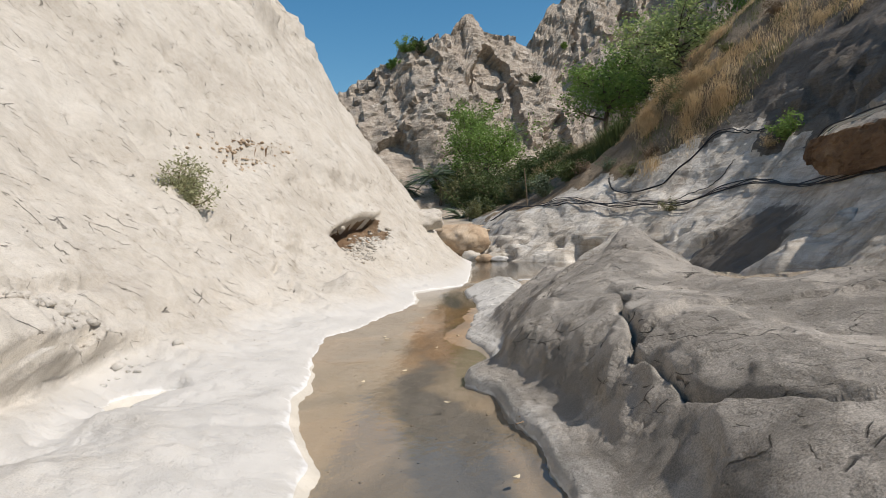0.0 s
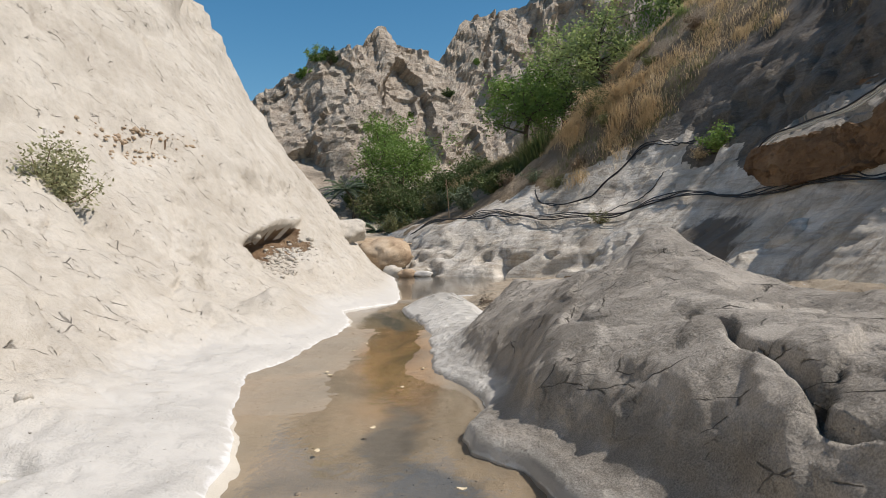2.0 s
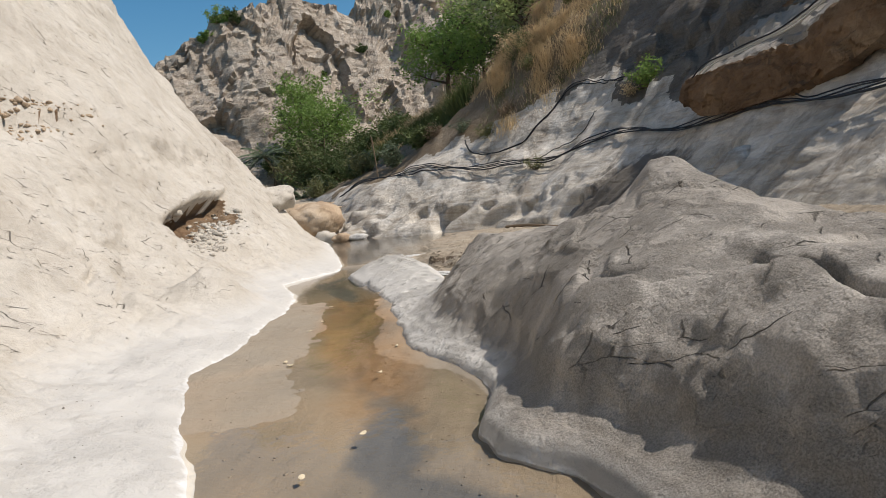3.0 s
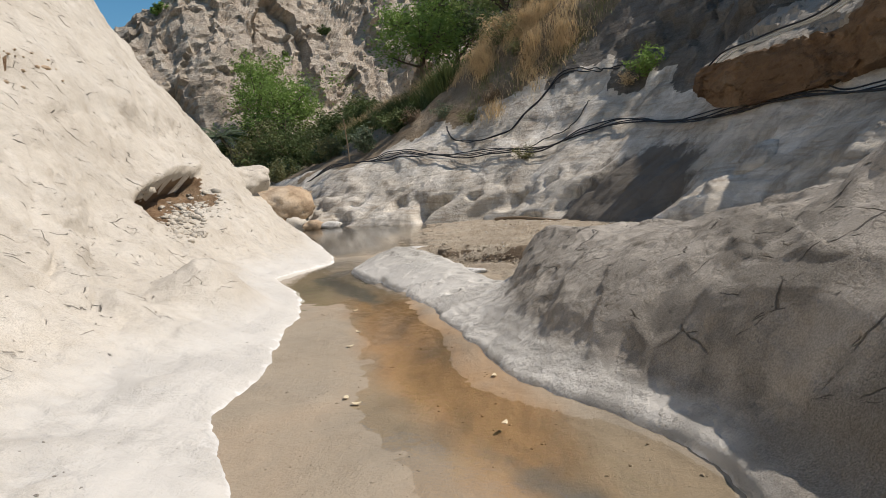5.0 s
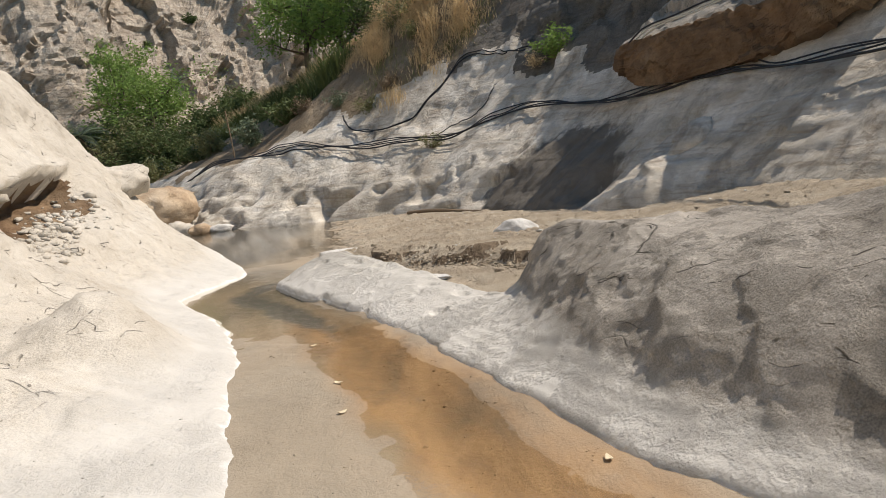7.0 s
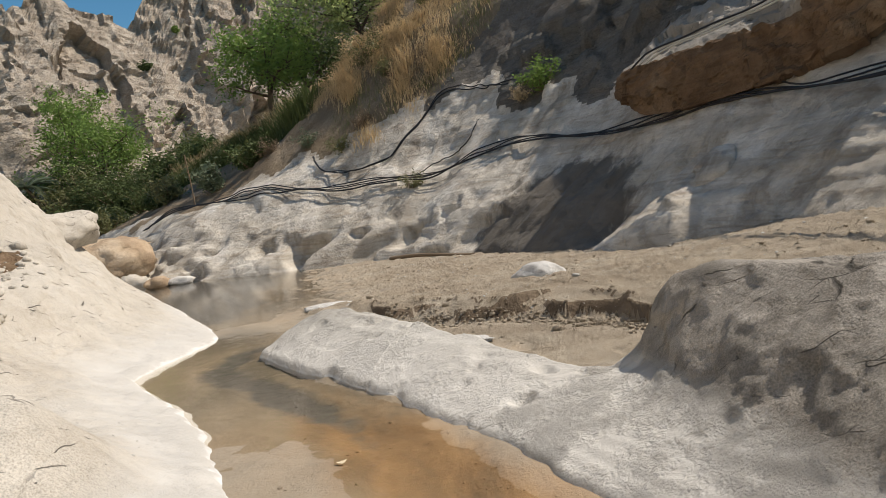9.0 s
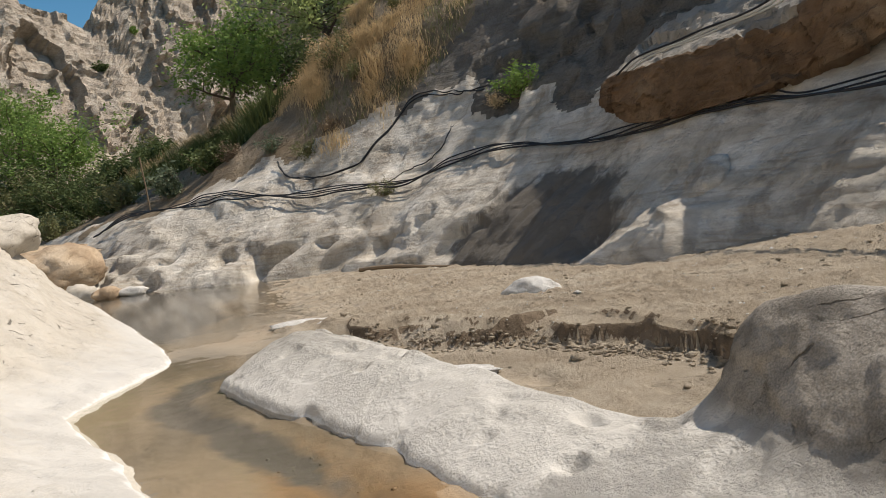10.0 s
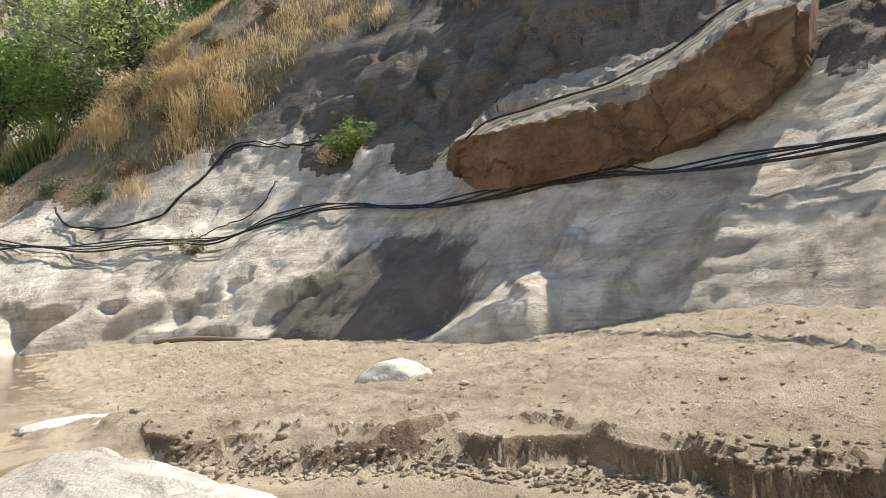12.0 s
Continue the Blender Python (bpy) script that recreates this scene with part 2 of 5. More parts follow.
def plain(name, colour, vary=0.25, rough=0.8, scale=8, translucent=0.0):
    m, n, l, b = material(name)
    f = noise_node(n, l, scale, 4, 0.6)
    lo, hi = tuple(c * (1 - vary) for c in colour), tuple(min(1, c * (1 + vary)) for c in colour)
    g = n.new("ShaderNodeNewGeometry")
    col = mix(n, l, g.outputs["Random Per Island"], ramp(n, l, f, [(0.3, lo), (0.7, hi)]), ramp(n, l, f, [(0.3, hi), (0.7, lo)]))
    l.new(col, b.inputs["Base Color"])
    b.inputs["Roughness"].default_value = rough
    b.inputs["Specular IOR Level"].default_value = 0.3
    if translucent:
        t = n.new("ShaderNodeBsdfTranslucent")
        l.new(col, t.inputs[0])
        ms = n.new("ShaderNodeMixShader")
        ms.inputs[0].default_value = translucent
        l.new(b.outputs[0], ms.inputs[1])
        l.new(t.outputs[0], ms.inputs[2])
        l.new(ms.outputs[0], n["Material Output"].inputs[0])
    return m


SAND, WATER = sand_material(), water_material()
LEAF_GREEN = plain("acacia_leaf", (0.18, 0.27, 0.07), 0.45, 0.85, 3, 0.35)
LEAF_TREE = plain("grey_green_leaf", (0.33, 0.39, 0.155), 0.45, 0.85, 3, 0.5)
LEAF_DARK = plain("dark_leaf", (0.08, 0.11, 0.04), 0.4, 0.85, 3, 0.3)
LEAF_OLIVE = plain("olive_leaf", (0.16, 0.165, 0.07), 0.4, 0.6, 3, 0.3)
LEAF_PALE = plain("pale_shrub_leaf", (0.31, 0.31, 0.17), 0.4, 0.7, 3, 0.35)
LEAF_GREY = plain("grey_green_frond", (0.13, 0.165, 0.10), 0.35, 0.6, 3, 0.25)
STRAW = plain("dry_grass", (0.56, 0.43, 0.26), 0.45, 0.8, 2, 0.3)
REED = plain("reed", (0.085, 0.11, 0.038), 0.45, 0.7, 2, 0.3)
BARK = plain("bark", (0.10, 0.075, 0.055), 0.35, 0.95, 20)
TWIG = plain("dead_twig", (0.20, 0.145, 0.095), 0.3, 0.9, 30)
PIPE = plain("black_pipe", (0.018, 0.018, 0.02), 0.3, 0.5, 10)
PIPE_GREY = plain("grey_hose", (0.42, 0.42, 0.40), 0.2, 0.5, 10)
LEAF_FALLEN = plain("fallen_leaf", (0.62, 0.52, 0.36), 0.3, 0.7, 30)


# ---- shapes ----
def lattice(ix, iy, iz, seed):
    h = (ix * 374761393 + iy * 668265263 + iz * 2147483647 + seed * 974711) & 0xFFFFFFFF
    h = ((h ^ (h >> 13)) * 1274126177) & 0xFFFFFFFF
    return ((h ^ (h >> 16)) & 0xFFFF) / 32767.5 - 1.0


def vnoise(p, seed=0):
    """Smooth value noise in -1..1 at points p (..., 3)."""
    f = np.floor(p)
    i = f.astype(np.int64)
    w = p - f
    w = w * w * w * (w * (w * 6 - 15) + 10)
    out = 0.0
    for dx in (0, 1):
        for dy in (0, 1):
            for dz in (0, 1):
                k = (w[..., 0] if dx else 1 - w[..., 0]) * (w[..., 1] if dy else 1 - w[..., 1]) * (w[..., 2] if dz else 1 - w[..., 2])
                out = out + k * lattice(i[..., 0] + dx, i[..., 1] + dy, i[..., 2] + dz, seed)
    return out


def fbm(p, scale, octaves=4, seed=0, gain=0.5, ridged=False):
    p = np.asarray(p, float) * scale
    out, amp = 0.0, 1.0
    for o in range(octaves):
        v = vnoise(p, seed + o * 17)
        out = out + amp * ((1 - 2 * np.abs(v)) if ridged else v)
        p, amp = p * 2.03 + 3.7, amp * gain
    return out


def blocks(p, scale, seed=0, squash=(1, 1, 1)):
    """Fractured facets: the random value (-1..1) of the nearest of scattered cell centres."""
    p = np.asarray(p, float) * scale * np.array(squash)
    f = np.floor(p).astype(np.int64)
    best, val = np.full(p.shape[:-1], 9.0), np.zeros(p.shape[:-1])
    for dx in (-1, 0, 1):
        for dy in (-1, 0, 1):
            for dz in (-1, 0, 1):
                i, j, k = f[..., 0] + dx, f[..., 1] + dy, f[..., 2] + dz
                d = (p[..., 0] - i - 0.5 - 0.5 * lattice(i, j, k, seed)) ** 2 + (p[..., 1] - j - 0.5 - 0.5 * lattice(i, j, k, seed + 5)) ** 2
                d = d + (p[..., 2] - k - 0.5 - 0.5 * lattice(i, j, k, seed + 9)) ** 2
                near = d < best
                best = np.where(near, d, best)
                tilt = 0.6 * lattice(i, j, k, seed + 21) * (p[..., 0] - i) + 0.6 * lattice(i, j, k, seed + 27) * (p[..., 2] - k)
                val = np.where(near, lattice(i, j, k, seed + 13) + tilt, val)
    return val


def link_mesh(name, verts, faces, mat, smooth=True, parent=None):
    me = bpy.data.meshes.new(name)
    verts, faces = np.asarray(verts, np.float32), np.asarray(faces, np.int32)
    me.vertices.add(len(verts))
    me.vertices.foreach_set("co", verts.ravel())
    k = faces.shape[1]
    me.loops.add(faces.size)
    me.loops.foreach_set("vertex_index", faces.ravel())
    me.polygons.add(len(faces))
    me.polygons.foreach_set("loop_start", np.arange(0, faces.size, k, dtype=np.int32))
    me.polygons.foreach_set("loop_total", np.full(len(faces), k, np.int32))
    me.update(calc_edges=True)
    if smooth:
        me.polygons.foreach_set("use_smooth", np.ones(len(faces), bool))
    me.materials.append(mat)
    ob = new(name, me)
    if parent:
        ob.parent = parent
    return ob


def grid_faces(a, b):
    i = np.arange(a * b).reshape(a, b)
    return np.stack([i[:-1, :-1], i[1:, :-1], i[1:, 1:], i[:-1, 1:]], -1).reshape(-1, 4)


def sheet(name, p, mat, flip=False):
    f = grid_faces(*p.shape[:2])
    return link_mesh(name, p.reshape(-1, 3), f[:, ::-1] if flip else f, mat)


def normals(p):
    n = np.cross(np.gradient(p, axis=0), np.gradient(p, axis=1))
    n /= np.linalg.norm(n, axis=-1, keepdims=True) + 1e-9
    return n


def smooth1(v, sigma):
    k = int(max(1, sigma * 3))
    w = np.exp(-0.5 * (np.arange(-k, k + 1) / max(sigma, 1e-6)) ** 2)
    w /= w.sum()
    return np.convolve(np.pad(v, k, mode="edge"), w, "valid")


def trace(path, steps):
    """Points along a polyline of (x, y): steps is a list of (from y-fraction of length, spacing)."""
    path = np.array(path, float)
    s = np.r_[0, np.cumsum(np.hypot(*np.diff(path, axis=0).T))]
    t = [0.0]
    while t[-1] < s[-1]:
        y = np.interp(t[-1], s, path[:, 1])
        t.append(t[-1] + steps(y))
    t = np.array(t)
    return np.stack([np.interp(t, s, path[:, 0]), np.interp(t, s, path[:, 1])], 1)


def bank(path, steps, side, d, stations, knots, table, sig_n, sig_row=2.0, sig_s=6.0):
    """A slope that climbs from a shore line. side: +1 with the slope to the right of the line. table: heights at each station's y and knot's distance."""
    b = trace(path, steps)
    sm = np.stack([smooth1(b[:, 0], sig_n), smooth1(b[:, 1], sig_n)], 1)
    b[:, 0] += 0.04 * fbm(np.stack([0 * b[:, 1], b[:, 1], 0 * b[:, 1]], 1), 1.3, 5, 7, 0.7)
    t = np.gradient(sm, axis=0)
    t = np.stack([smooth1(t[:, 0], sig_n), smooth1(t[:, 1], sig_n)], 1)
    t /= np.linalg.norm(t, axis=1, keepdims=True)
    n = np.stack([t[:, 1], -t[:, 0]], 1) * side
    keep = np.exp(-d / 1.2)[None, :, None]
    p = sm[:, None] * (1 - keep) + b[:, None] * keep + n[:, None] * d[None, :, None]
    rows = np.array([np.interp(d, knots, r) for r in table])
    rows = np.array([smooth1(r, sig_row) for r in rows])
    z = np.stack([np.interp(b[:, 1], stations, rows[:, j]) for j in range(len(d))], 1)
    z = np.stack([smooth1(z[:, j], sig_s) for j in range(len(d))], 1)
    return np.dstack([p, z])


def spread(*pairs):
    """Distances from 0: (up to, spacing) pairs."""
    out = [0.0]
    for end, step in pairs:
        while out[-1] < end - 1e-6:
            out.append(out[-1] + step)
    return np.array(out)


def box_at(c, r, p):
    """A soft blob of 1 at c, falling to 0 at radius r (per axis)."""
    q = (p - np.array(c)) / np.array(r)
    return np.exp(-(q**2).sum(-1) * 1.5)


# ---- the lie of the land ----
SHORE_L = [(8.0, -6), (6.4, 4), (4.4, 10), (2.9, 14), (1.35, 17.0), (1.04, 17.6), (0.32, 18.4), (-0.1, 19.2), (-0.25, 19.7), (-0.78, 20.6), (-1.34, 21.7), (-1.7, 22.6),
           (-1.68, 23.9), (-1.9, 25.2), (-2.1, 26.5), (-2.38, 27.5), (-2.95, 29), (-3.6, 30.3), (-3.44, 31.1), (-2.93, 32.4), (-3.0, 33.0), (-3.4, 34.4), (-4.7, 38.5),
           (-6.8, 45), (-7.7, 48), (-9.8, 50.5), (-15, 54), (-26, 60), (-45, 66)]
SHORE_R = [(6.6, 6), (5.4, 10), (4.1, 14), (2.74, 17.5), (2.28, 18.55), (1.64, 19.8), (1.2, 20.15), (1.08, 20.6), (1.13, 21.3), (0.96, 21.8), (0.64, 22.4), (0.25, 23.0),
           (0.08, 23.5), (-0.22, 24.9), (-0.58, 26.2), (-1.06, 27.6), (-2.0, 29.7), (-2.34, 30.55), (-2.2, 31.3), (-1.75, 32.0), (-1.0, 32.3)]
BASE_R = [(9.5, -4), (8.6, 8), (7.6, 16), (6.9, 22), (6.45, 27), (6.3, 30.4), (6.6, 32.9), (6.0, 34.1), (5.4, 34.7), (4.57, 36.5), (3.3, 40.7), (1.2, 44.2), (-1.2, 46.0), (-5.0, 48.2), (-9.6, 50.6),
          (-13, 56), (-17, 66), (-22, 80), (-28, 96)]


def ramp_y(pts, y):
    a = np.array(pts)
    return np.interp(y, a[:, 1], a[:, 0])


def bed_height(x, y):
    """The wadi bed: a shallow channel, a sand flat beyond it with a low scarp."""
    left, right = ramp_y(SHORE_L[:-4], y), ramp_y(SHORE_R, np.minimum(y, 32.3))
    p = np.stack([x, y, 0 * x], -1)
    wob = fbm(p, 0.9, 4, 5)
    scarp = np.interp(y, [10, 22, 26.5, 27.6, 28.4, 29.0, 29.6, 30.0, 30.5, 31.3, 32, 36, 60], [9, 4.9, 2.75, 2.2, 1.8, 1.45, 1.05, 0.75, 0.2, -0.4, -0.9, -2.5, -6]) + 0.12 * wob + 0.34 * np.abs(fbm(p, 1.05, 2, 8, 0.5)) + 0.025 * fbm(p, 4.0, 3, 18, 0.7) - 0.12
    over = x - scarp
    up = 0.05 + 0.29 * np.interp(y, [20, 31, 35], [1, 0.85, 0.12])
    slump = np.clip(0.04 + 0.8 * (fbm(p, 0.75, 2, 77) - 0.08), 0.035, 0.45)
    shelf = 0.75 * np.clip(over / slump, 0, 1) + 0.25 * np.clip((over - 0.35 - 0.5 * fbm(p, 0.7, 2, 12)) / 0.14, 0, 1)
    lowland = 0.012 + 0.02 * wob + np.clip((x + 0.2) * 0.02, 0, 0.06)
    # trampled, pitted sand between the gully and the slab
    tread = np.clip((x - right - 0.95) / 0.25, 0, 1) * np.clip((-over - 0.55 - 0.25 * fbm(p, 1.1, 2, 35)) / 0.1, 0, 1) * np.clip((31 - y) / 1.5, 0, 1)
    lowland = lowland + tread * (0.06 + 0.03 * wob - 0.07 * np.clip(fbm(p, 2.6, 3, 37) - 0.35, 0, 1))
    rise = np.clip((x - 3.2) / 3.6, 0, 1) ** 1.6 * np.interp(y, [20, 33, 36], [0.34, 0.34, 0.05])
    rise += np.clip((34.5 - y) / 12, 0, 1) * np.clip((x - 2) / 3, 0, 1) * 0.05
    sand = lowland * (1 - shelf) + (up + rise + 0.018 * wob) * shelf
    sand = sand + 0.05 * np.exp(-(((over + 0.10) / 0.12) ** 2)) * np.clip(fbm(p, 5.0, 4, 14, 0.75), -0.1, 1) * np.clip((33 - y) / 1.5, 0, 1)
    far = np.clip((y - 33) / 3, 0, 1)
    sand = sand * (1 - far) + far * (np.clip((x + 1.3) * 0.045, -0.10, 0.10) + 0.015 * wob + rise)
    mid, half = (left + right) / 2, np.maximum((right - left) / 2, 0.3)
    u = (x - mid) / half
    bar = 0.055 * fbm(p * np.array([1.0, 0.55, 1]), 0.55, 3, 21) - 0.02
    flat = np.clip((y - 19.6 - 0.6 * wob) / 1.2, 0, 1) * np.clip((28.5 - y) / 2, 0, 1)
    channel = -0.045 + 0.055 * flat - (0.05 + 0.03 * flat) * np.exp(-(((u - 0.3 - 0.12 * wob) / 0.42) ** 2)) + bar * 0.35
    inside = np.clip((right + 0.25 - x) / 0.3, 0, 1) * np.clip((33.0 - y) / 1.5, 0, 1)
    z = sand * (1 - inside) + channel * inside
    z = z + 0.010 * fbm(p, 6, 3, 31) * (0.4 + shelf) + (0.3 + shelf) * 0.028 * np.clip(fbm(p, 4.4, 4, 41, 0.75), -0.2, 1)
    z = np.where(x < left - 0.3, -0.25, z)
    return z


def ground():
    xs = np.r_[-3000, -800, -300, -120, -60, -30, np.arange(-16, -5, 0.5), np.arange(-5, -1.6, 0.055), np.arange(-1.6, 3.2, 0.03), np.arange(3.2, 8.5, 0.055), np.arange(8.5, 14, 0.6), 20, 40, 100, 300, 900, 3000]
    ys = np.r_[-3000, -600, -150, -40, -12, np.arange(0, 12, 0.5), np.arange(12, 26, 0.06), np.arange(26, 33, 0.035), np.arange(33, 40, 0.06), np.arange(40, 56, 0.3), np.arange(56, 130, 4), 180, 400, 1000, 3000]
    x, y = np.meshgrid(xs, ys, indexing="ij")
    z = bed_height(x, y)
    z = z + np.clip((y - 50) / 50, 0, 1) * 6.0 * np.clip((130 - y) / 30, 0, 1) * (np.abs(x) < 70)
    pts = np.dstack([x, y, z])
    ob = sheet("ground", pts, SAND)
    # damp earth on the scarp's broken steep faces, darkened to paint in their shade
    ob.data.materials.append(DAMP_SHADE)
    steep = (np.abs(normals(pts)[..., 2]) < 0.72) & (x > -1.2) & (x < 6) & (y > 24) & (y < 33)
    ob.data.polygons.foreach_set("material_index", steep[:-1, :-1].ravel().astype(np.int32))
    return tagged(ob, "brown gravelly wadi sand and wet mud bed", "ground", kind="structure")


ground_ob = ground()
wx, wy = np.meshgrid(np.linspace(-26, 9, 60), np.linspace(-6, 60, 90), indexing="ij")
water = sheet("water", np.dstack([wx, wy, 0 * wx]), WATER)
water.visible_shadow = False
tagged(water, "shallow clear brown stream pool over mud", "water", kind="structure")


def left_cliff():
    d = spread((3.4, 0.04), (8, 0.09), (14, 0.3), (40, 1.2))
    knots = [0, 0.12, 0.5, 1.2, 1.8, 2.4, 3.0, 3.8, 4.8, 6.5, 8.0, 9.0, 10, 14, 22, 40]
    stations = [10, 19, 22, 25, 27.5, 30, 36, 42, 47]
    table = [[-0.1, 0.06, 0.12, 0.22, 0.34, 1.0, 1.45, 2.1, 3.3, 5.8, 8.0, 9.5, 11, 17, 25, 33],
             [-0.1, 0.05, 0.10, 0.20, 0.34, 1.0, 1.45, 2.1, 3.3, 5.8, 8.0, 9.5, 11, 17, 25, 33],
             [-0.1, 0.05, 0.10, 0.20, 0.38, 0.85, 1.40, 2.2, 3.4, 5.9, 8.2, 9.8, 11, 17, 25, 33],
             [-0.1, 0.05, 0.09, 0.22, 0.45, 0.88, 1.40, 2.3, 3.6, 6.0, 8.4, 10, 11.5, 17, 25, 33],
             [-0.1, 0.05, 0.12, 0.40, 0.75, 1.10, 1.80, 2.9, 4.3, 6.8, 9.0, 10.5, 12, 18, 25, 33],
             [-0.1, 0.05, 0.14, 0.50, 0.95, 1.70, 2.70, 4.1, 5.6, 8.0, 10.2, 12, 13.5, 19, 25, 33],
             [-0.1, 0.06, 0.25, 0.75, 1.40, 2.25, 3.10, 4.2, 5.6, 8.2, 10.5, 13, 15, 20, 25, 33],
             [-0.1, 0.08, 0.35, 0.90, 1.60, 2.40, 3.20, 4.3, 5.6, 8.2, 10.6, 13.4, 16, 20, 24, 30],
             [-0.1, 0.08, 0.35, 1.00, 1.75, 2.50, 3.30, 4.3, 5.6, 8.2, 10.6, 13.5, 16.5, 20, 23, 28]]
    p = bank(SHORE_L, lambda y: 0.055 if 13 < y < 35 else 0.12 if 35 <= y < 50 else 0.6, -1, d, stations, knots, table, 26)
    n = normals(p)
    if n[..., 2].mean() < 0:
        n = -n
    q = p.copy()
    dd = d[None, :]
    soft = np.clip(dd / 1.5, 0, 1)
    # broad swells, hollowed ledges and fine chipped scars
    q += n * (0.16 * soft * fbm(p, 0.45, 3, 3))[..., None]
    q += n * (0.05 * soft * fbm(p, 1.7, 4, 9))[..., None]
    chips = fbm(p * np.array([1, 0.8, 2.2]), 2.6, 4, 51, 0.55, ridged=True)
    q -= n * (0.05 * soft * np.clip(chips - 0.75, 0, 1))[..., None]
    q += n * (0.012 * np.clip(dd, 0.15, 1) * fbm(p, 7, 3, 61))[..., None]
    # thin flaked plates with crisp edges
    w = p + 0.2 * np.stack([fbm(p, 1.1, 3, 1), fbm(p, 1.1, 3, 2), fbm(p, 1.1, 3, 3)], -1)
    high = np.clip((dd - 1.3) / 0.8, 0, 1)
    q += n * (high * (0.020 * np.tanh(14 * fbm(w * np.array([1, 0.8, 1.5]), 0.9, 3, 81)) + 0.010 * np.tanh(14 * fbm(w * np.array([1, 0.7, 1.6]), 2.2, 3, 82))))[..., None]
    # a rubble-filled hollow under a brow, and a broken ledge with rubble
    def ledge(brow_z, weight, depth, tall, lip):
        """An overhanging brow with a hollow that runs out below it."""
        u = brow_z + 0.05 * fbm(p, 1.3, 2, 66) - p[..., 2]
        inside = np.clip(u / 0.09, 0, 1) * np.clip(1 - u / tall, 0, 1) * weight
        out = np.exp(-((np.minimum(u, 0) / lip) ** 2)) * (u < 0) + np.clip(1 - u / 0.09, 0, 1) * (u >= 0)
        return inside * (u > 0.09), q + n * (0.22 * depth * out * weight - depth * inside)[..., None]

    hollow, q = ledge(1.66 + 0.17 * (p[..., 1] - 28.9), np.exp(-(((p[..., 1] - 31.0) / 1.75) ** 6)), 0.75, 0.95, 0.2)
    shelf, q = ledge(3.70 + 0.12 * (p[..., 1] - 27.5), np.exp(-(((p[..., 1] - 27.7) / 1.7) ** 6)) * np.clip(0.7 + 0.6 * fbm(p, 1.3, 2, 72), 0, 1.2), 0.30, 0.5, 0.12)
    # a diagonal gully below the shrub
    g = (p[..., 1] - 23.78) + 0.31 * (p[..., 2] - 2.23) + 0.12 * fbm(p, 1.5, 3, 83)
    q -= n * (0.30 * np.clip(g / 0.07, 0, 1) * np.exp(-np.maximum(g, 0) / 0.4) * np.clip((p[..., 2] - 1.0), 0, 1) * np.clip(4.6 - p[..., 2], 0, 1))[..., None]
    q += n * (0.12 * np.exp(-(((g + 0.35) / 0.4) ** 2)) * np.clip((p[..., 2] - 1.0), 0, 1) * np.clip(5.5 - p[..., 2], 0, 1))[..., None]
    # the undercut ledge over the pale floor
    low = np.clip((19.8 - p[..., 1]) / 1.2, 0, 1)
    _, q = ledge(0.56 + 0.08 * (19 - p[..., 1]), low, 0.42, 0.5, 0.3)
    _, q = ledge(1.16 + 0.05 * (19 - p[..., 1]), np.clip((20.4 - p[..., 1]) / 1.2, 0, 1), 0.18, 0.16, 0.1)
    _, q = ledge(0.98 + 0.32 * (p[..., 1] - 25.6), np.exp(-(((p[..., 1] - 25.7) / 0.55) ** 4)), 0.16, 0.2, 0.1)
    _, q = ledge(0.62 + 0.30 * (p[..., 1] - 24.6), np.exp(-(((p[..., 1] - 24.6) / 0.4) ** 4)), 0.12, 0.16, 0.1)
    # dark crevices: under the lower bulge, at its foot and in the far hollows
    def crevice(line_z, y0, y1, depth):
        u = p[..., 2] - line_z - 0.04 * fbm(p, 2.0, 3, 97)
        run = np.clip((p[..., 1] - y0) / 0.25, 0, 1) * np.clip((y1 - p[..., 1]) / 0.25, 0, 1) * np.clip(0.75 + 1.6 * fbm(p, 1.2, 2, 98), 0, 1)
        return n * (depth * run * np.exp(-((u / 0.035) ** 2)))[..., None]

    y_at = p[..., 1]
    q = q - crevice(0.66 + 0.04 * (19 - y_at), 13, 18.7, 0.30) - crevice(0.27 + 0.035 * (19.3 - y_at), 13, 19.3, 0.14)
    q = q - crevice(0.82 + 0.30 * (y_at - 24.56), 24.3, 25.7, 0.22) - crevice(1.55 + 0.5 * (y_at - 22.6), 22.4, 23.4, 0.14)
    q = q - crevice(6.9 - 0.25 * (y_at - 31), 30, 33, 0.3) - crevice(7.9 - 0.3 * (y_at - 28.5), 27.5, 30, 0.3)
    # pointed lumps, slits and bowls near the foot
    q[..., 2] += 0.50 * np.exp(-(((p[..., 0] + 3.2) / 0.45) ** 2) - ((p[..., 1] - 26.1) / 0.6) ** 2)
    q[..., 2] += 0.20 * np.exp(-(((p[..., 0] + 3.1) / 0.6) ** 2) - ((p[..., 1] - 24.6) / 0.5) ** 2)
    q -= n * (0.25 * box_at((-4.9, 26.9, 1.25), (0.8, 0.7, 0.28), p))[..., None]
    q += n * (0.30 * box_at((-3.4, 20.7, 0.85), (0.5, 0.6, 0.35), p))[..., None]
    scar = blocks(p + 0.15 * np.stack([fbm(p, 2, 2, 1), fbm(p, 2, 2, 2), fbm(p, 2, 2, 3)], -1), 1.3, 44, (1, 0.6, 1.6))
    q += n * (0.022 * np.clip((dd - 1.5) / 2, 0, 1) * scar)[..., None]
    # blocky upper crag at the far end
    top = np.clip((p[..., 2] - 9) / 4, 0, 1)
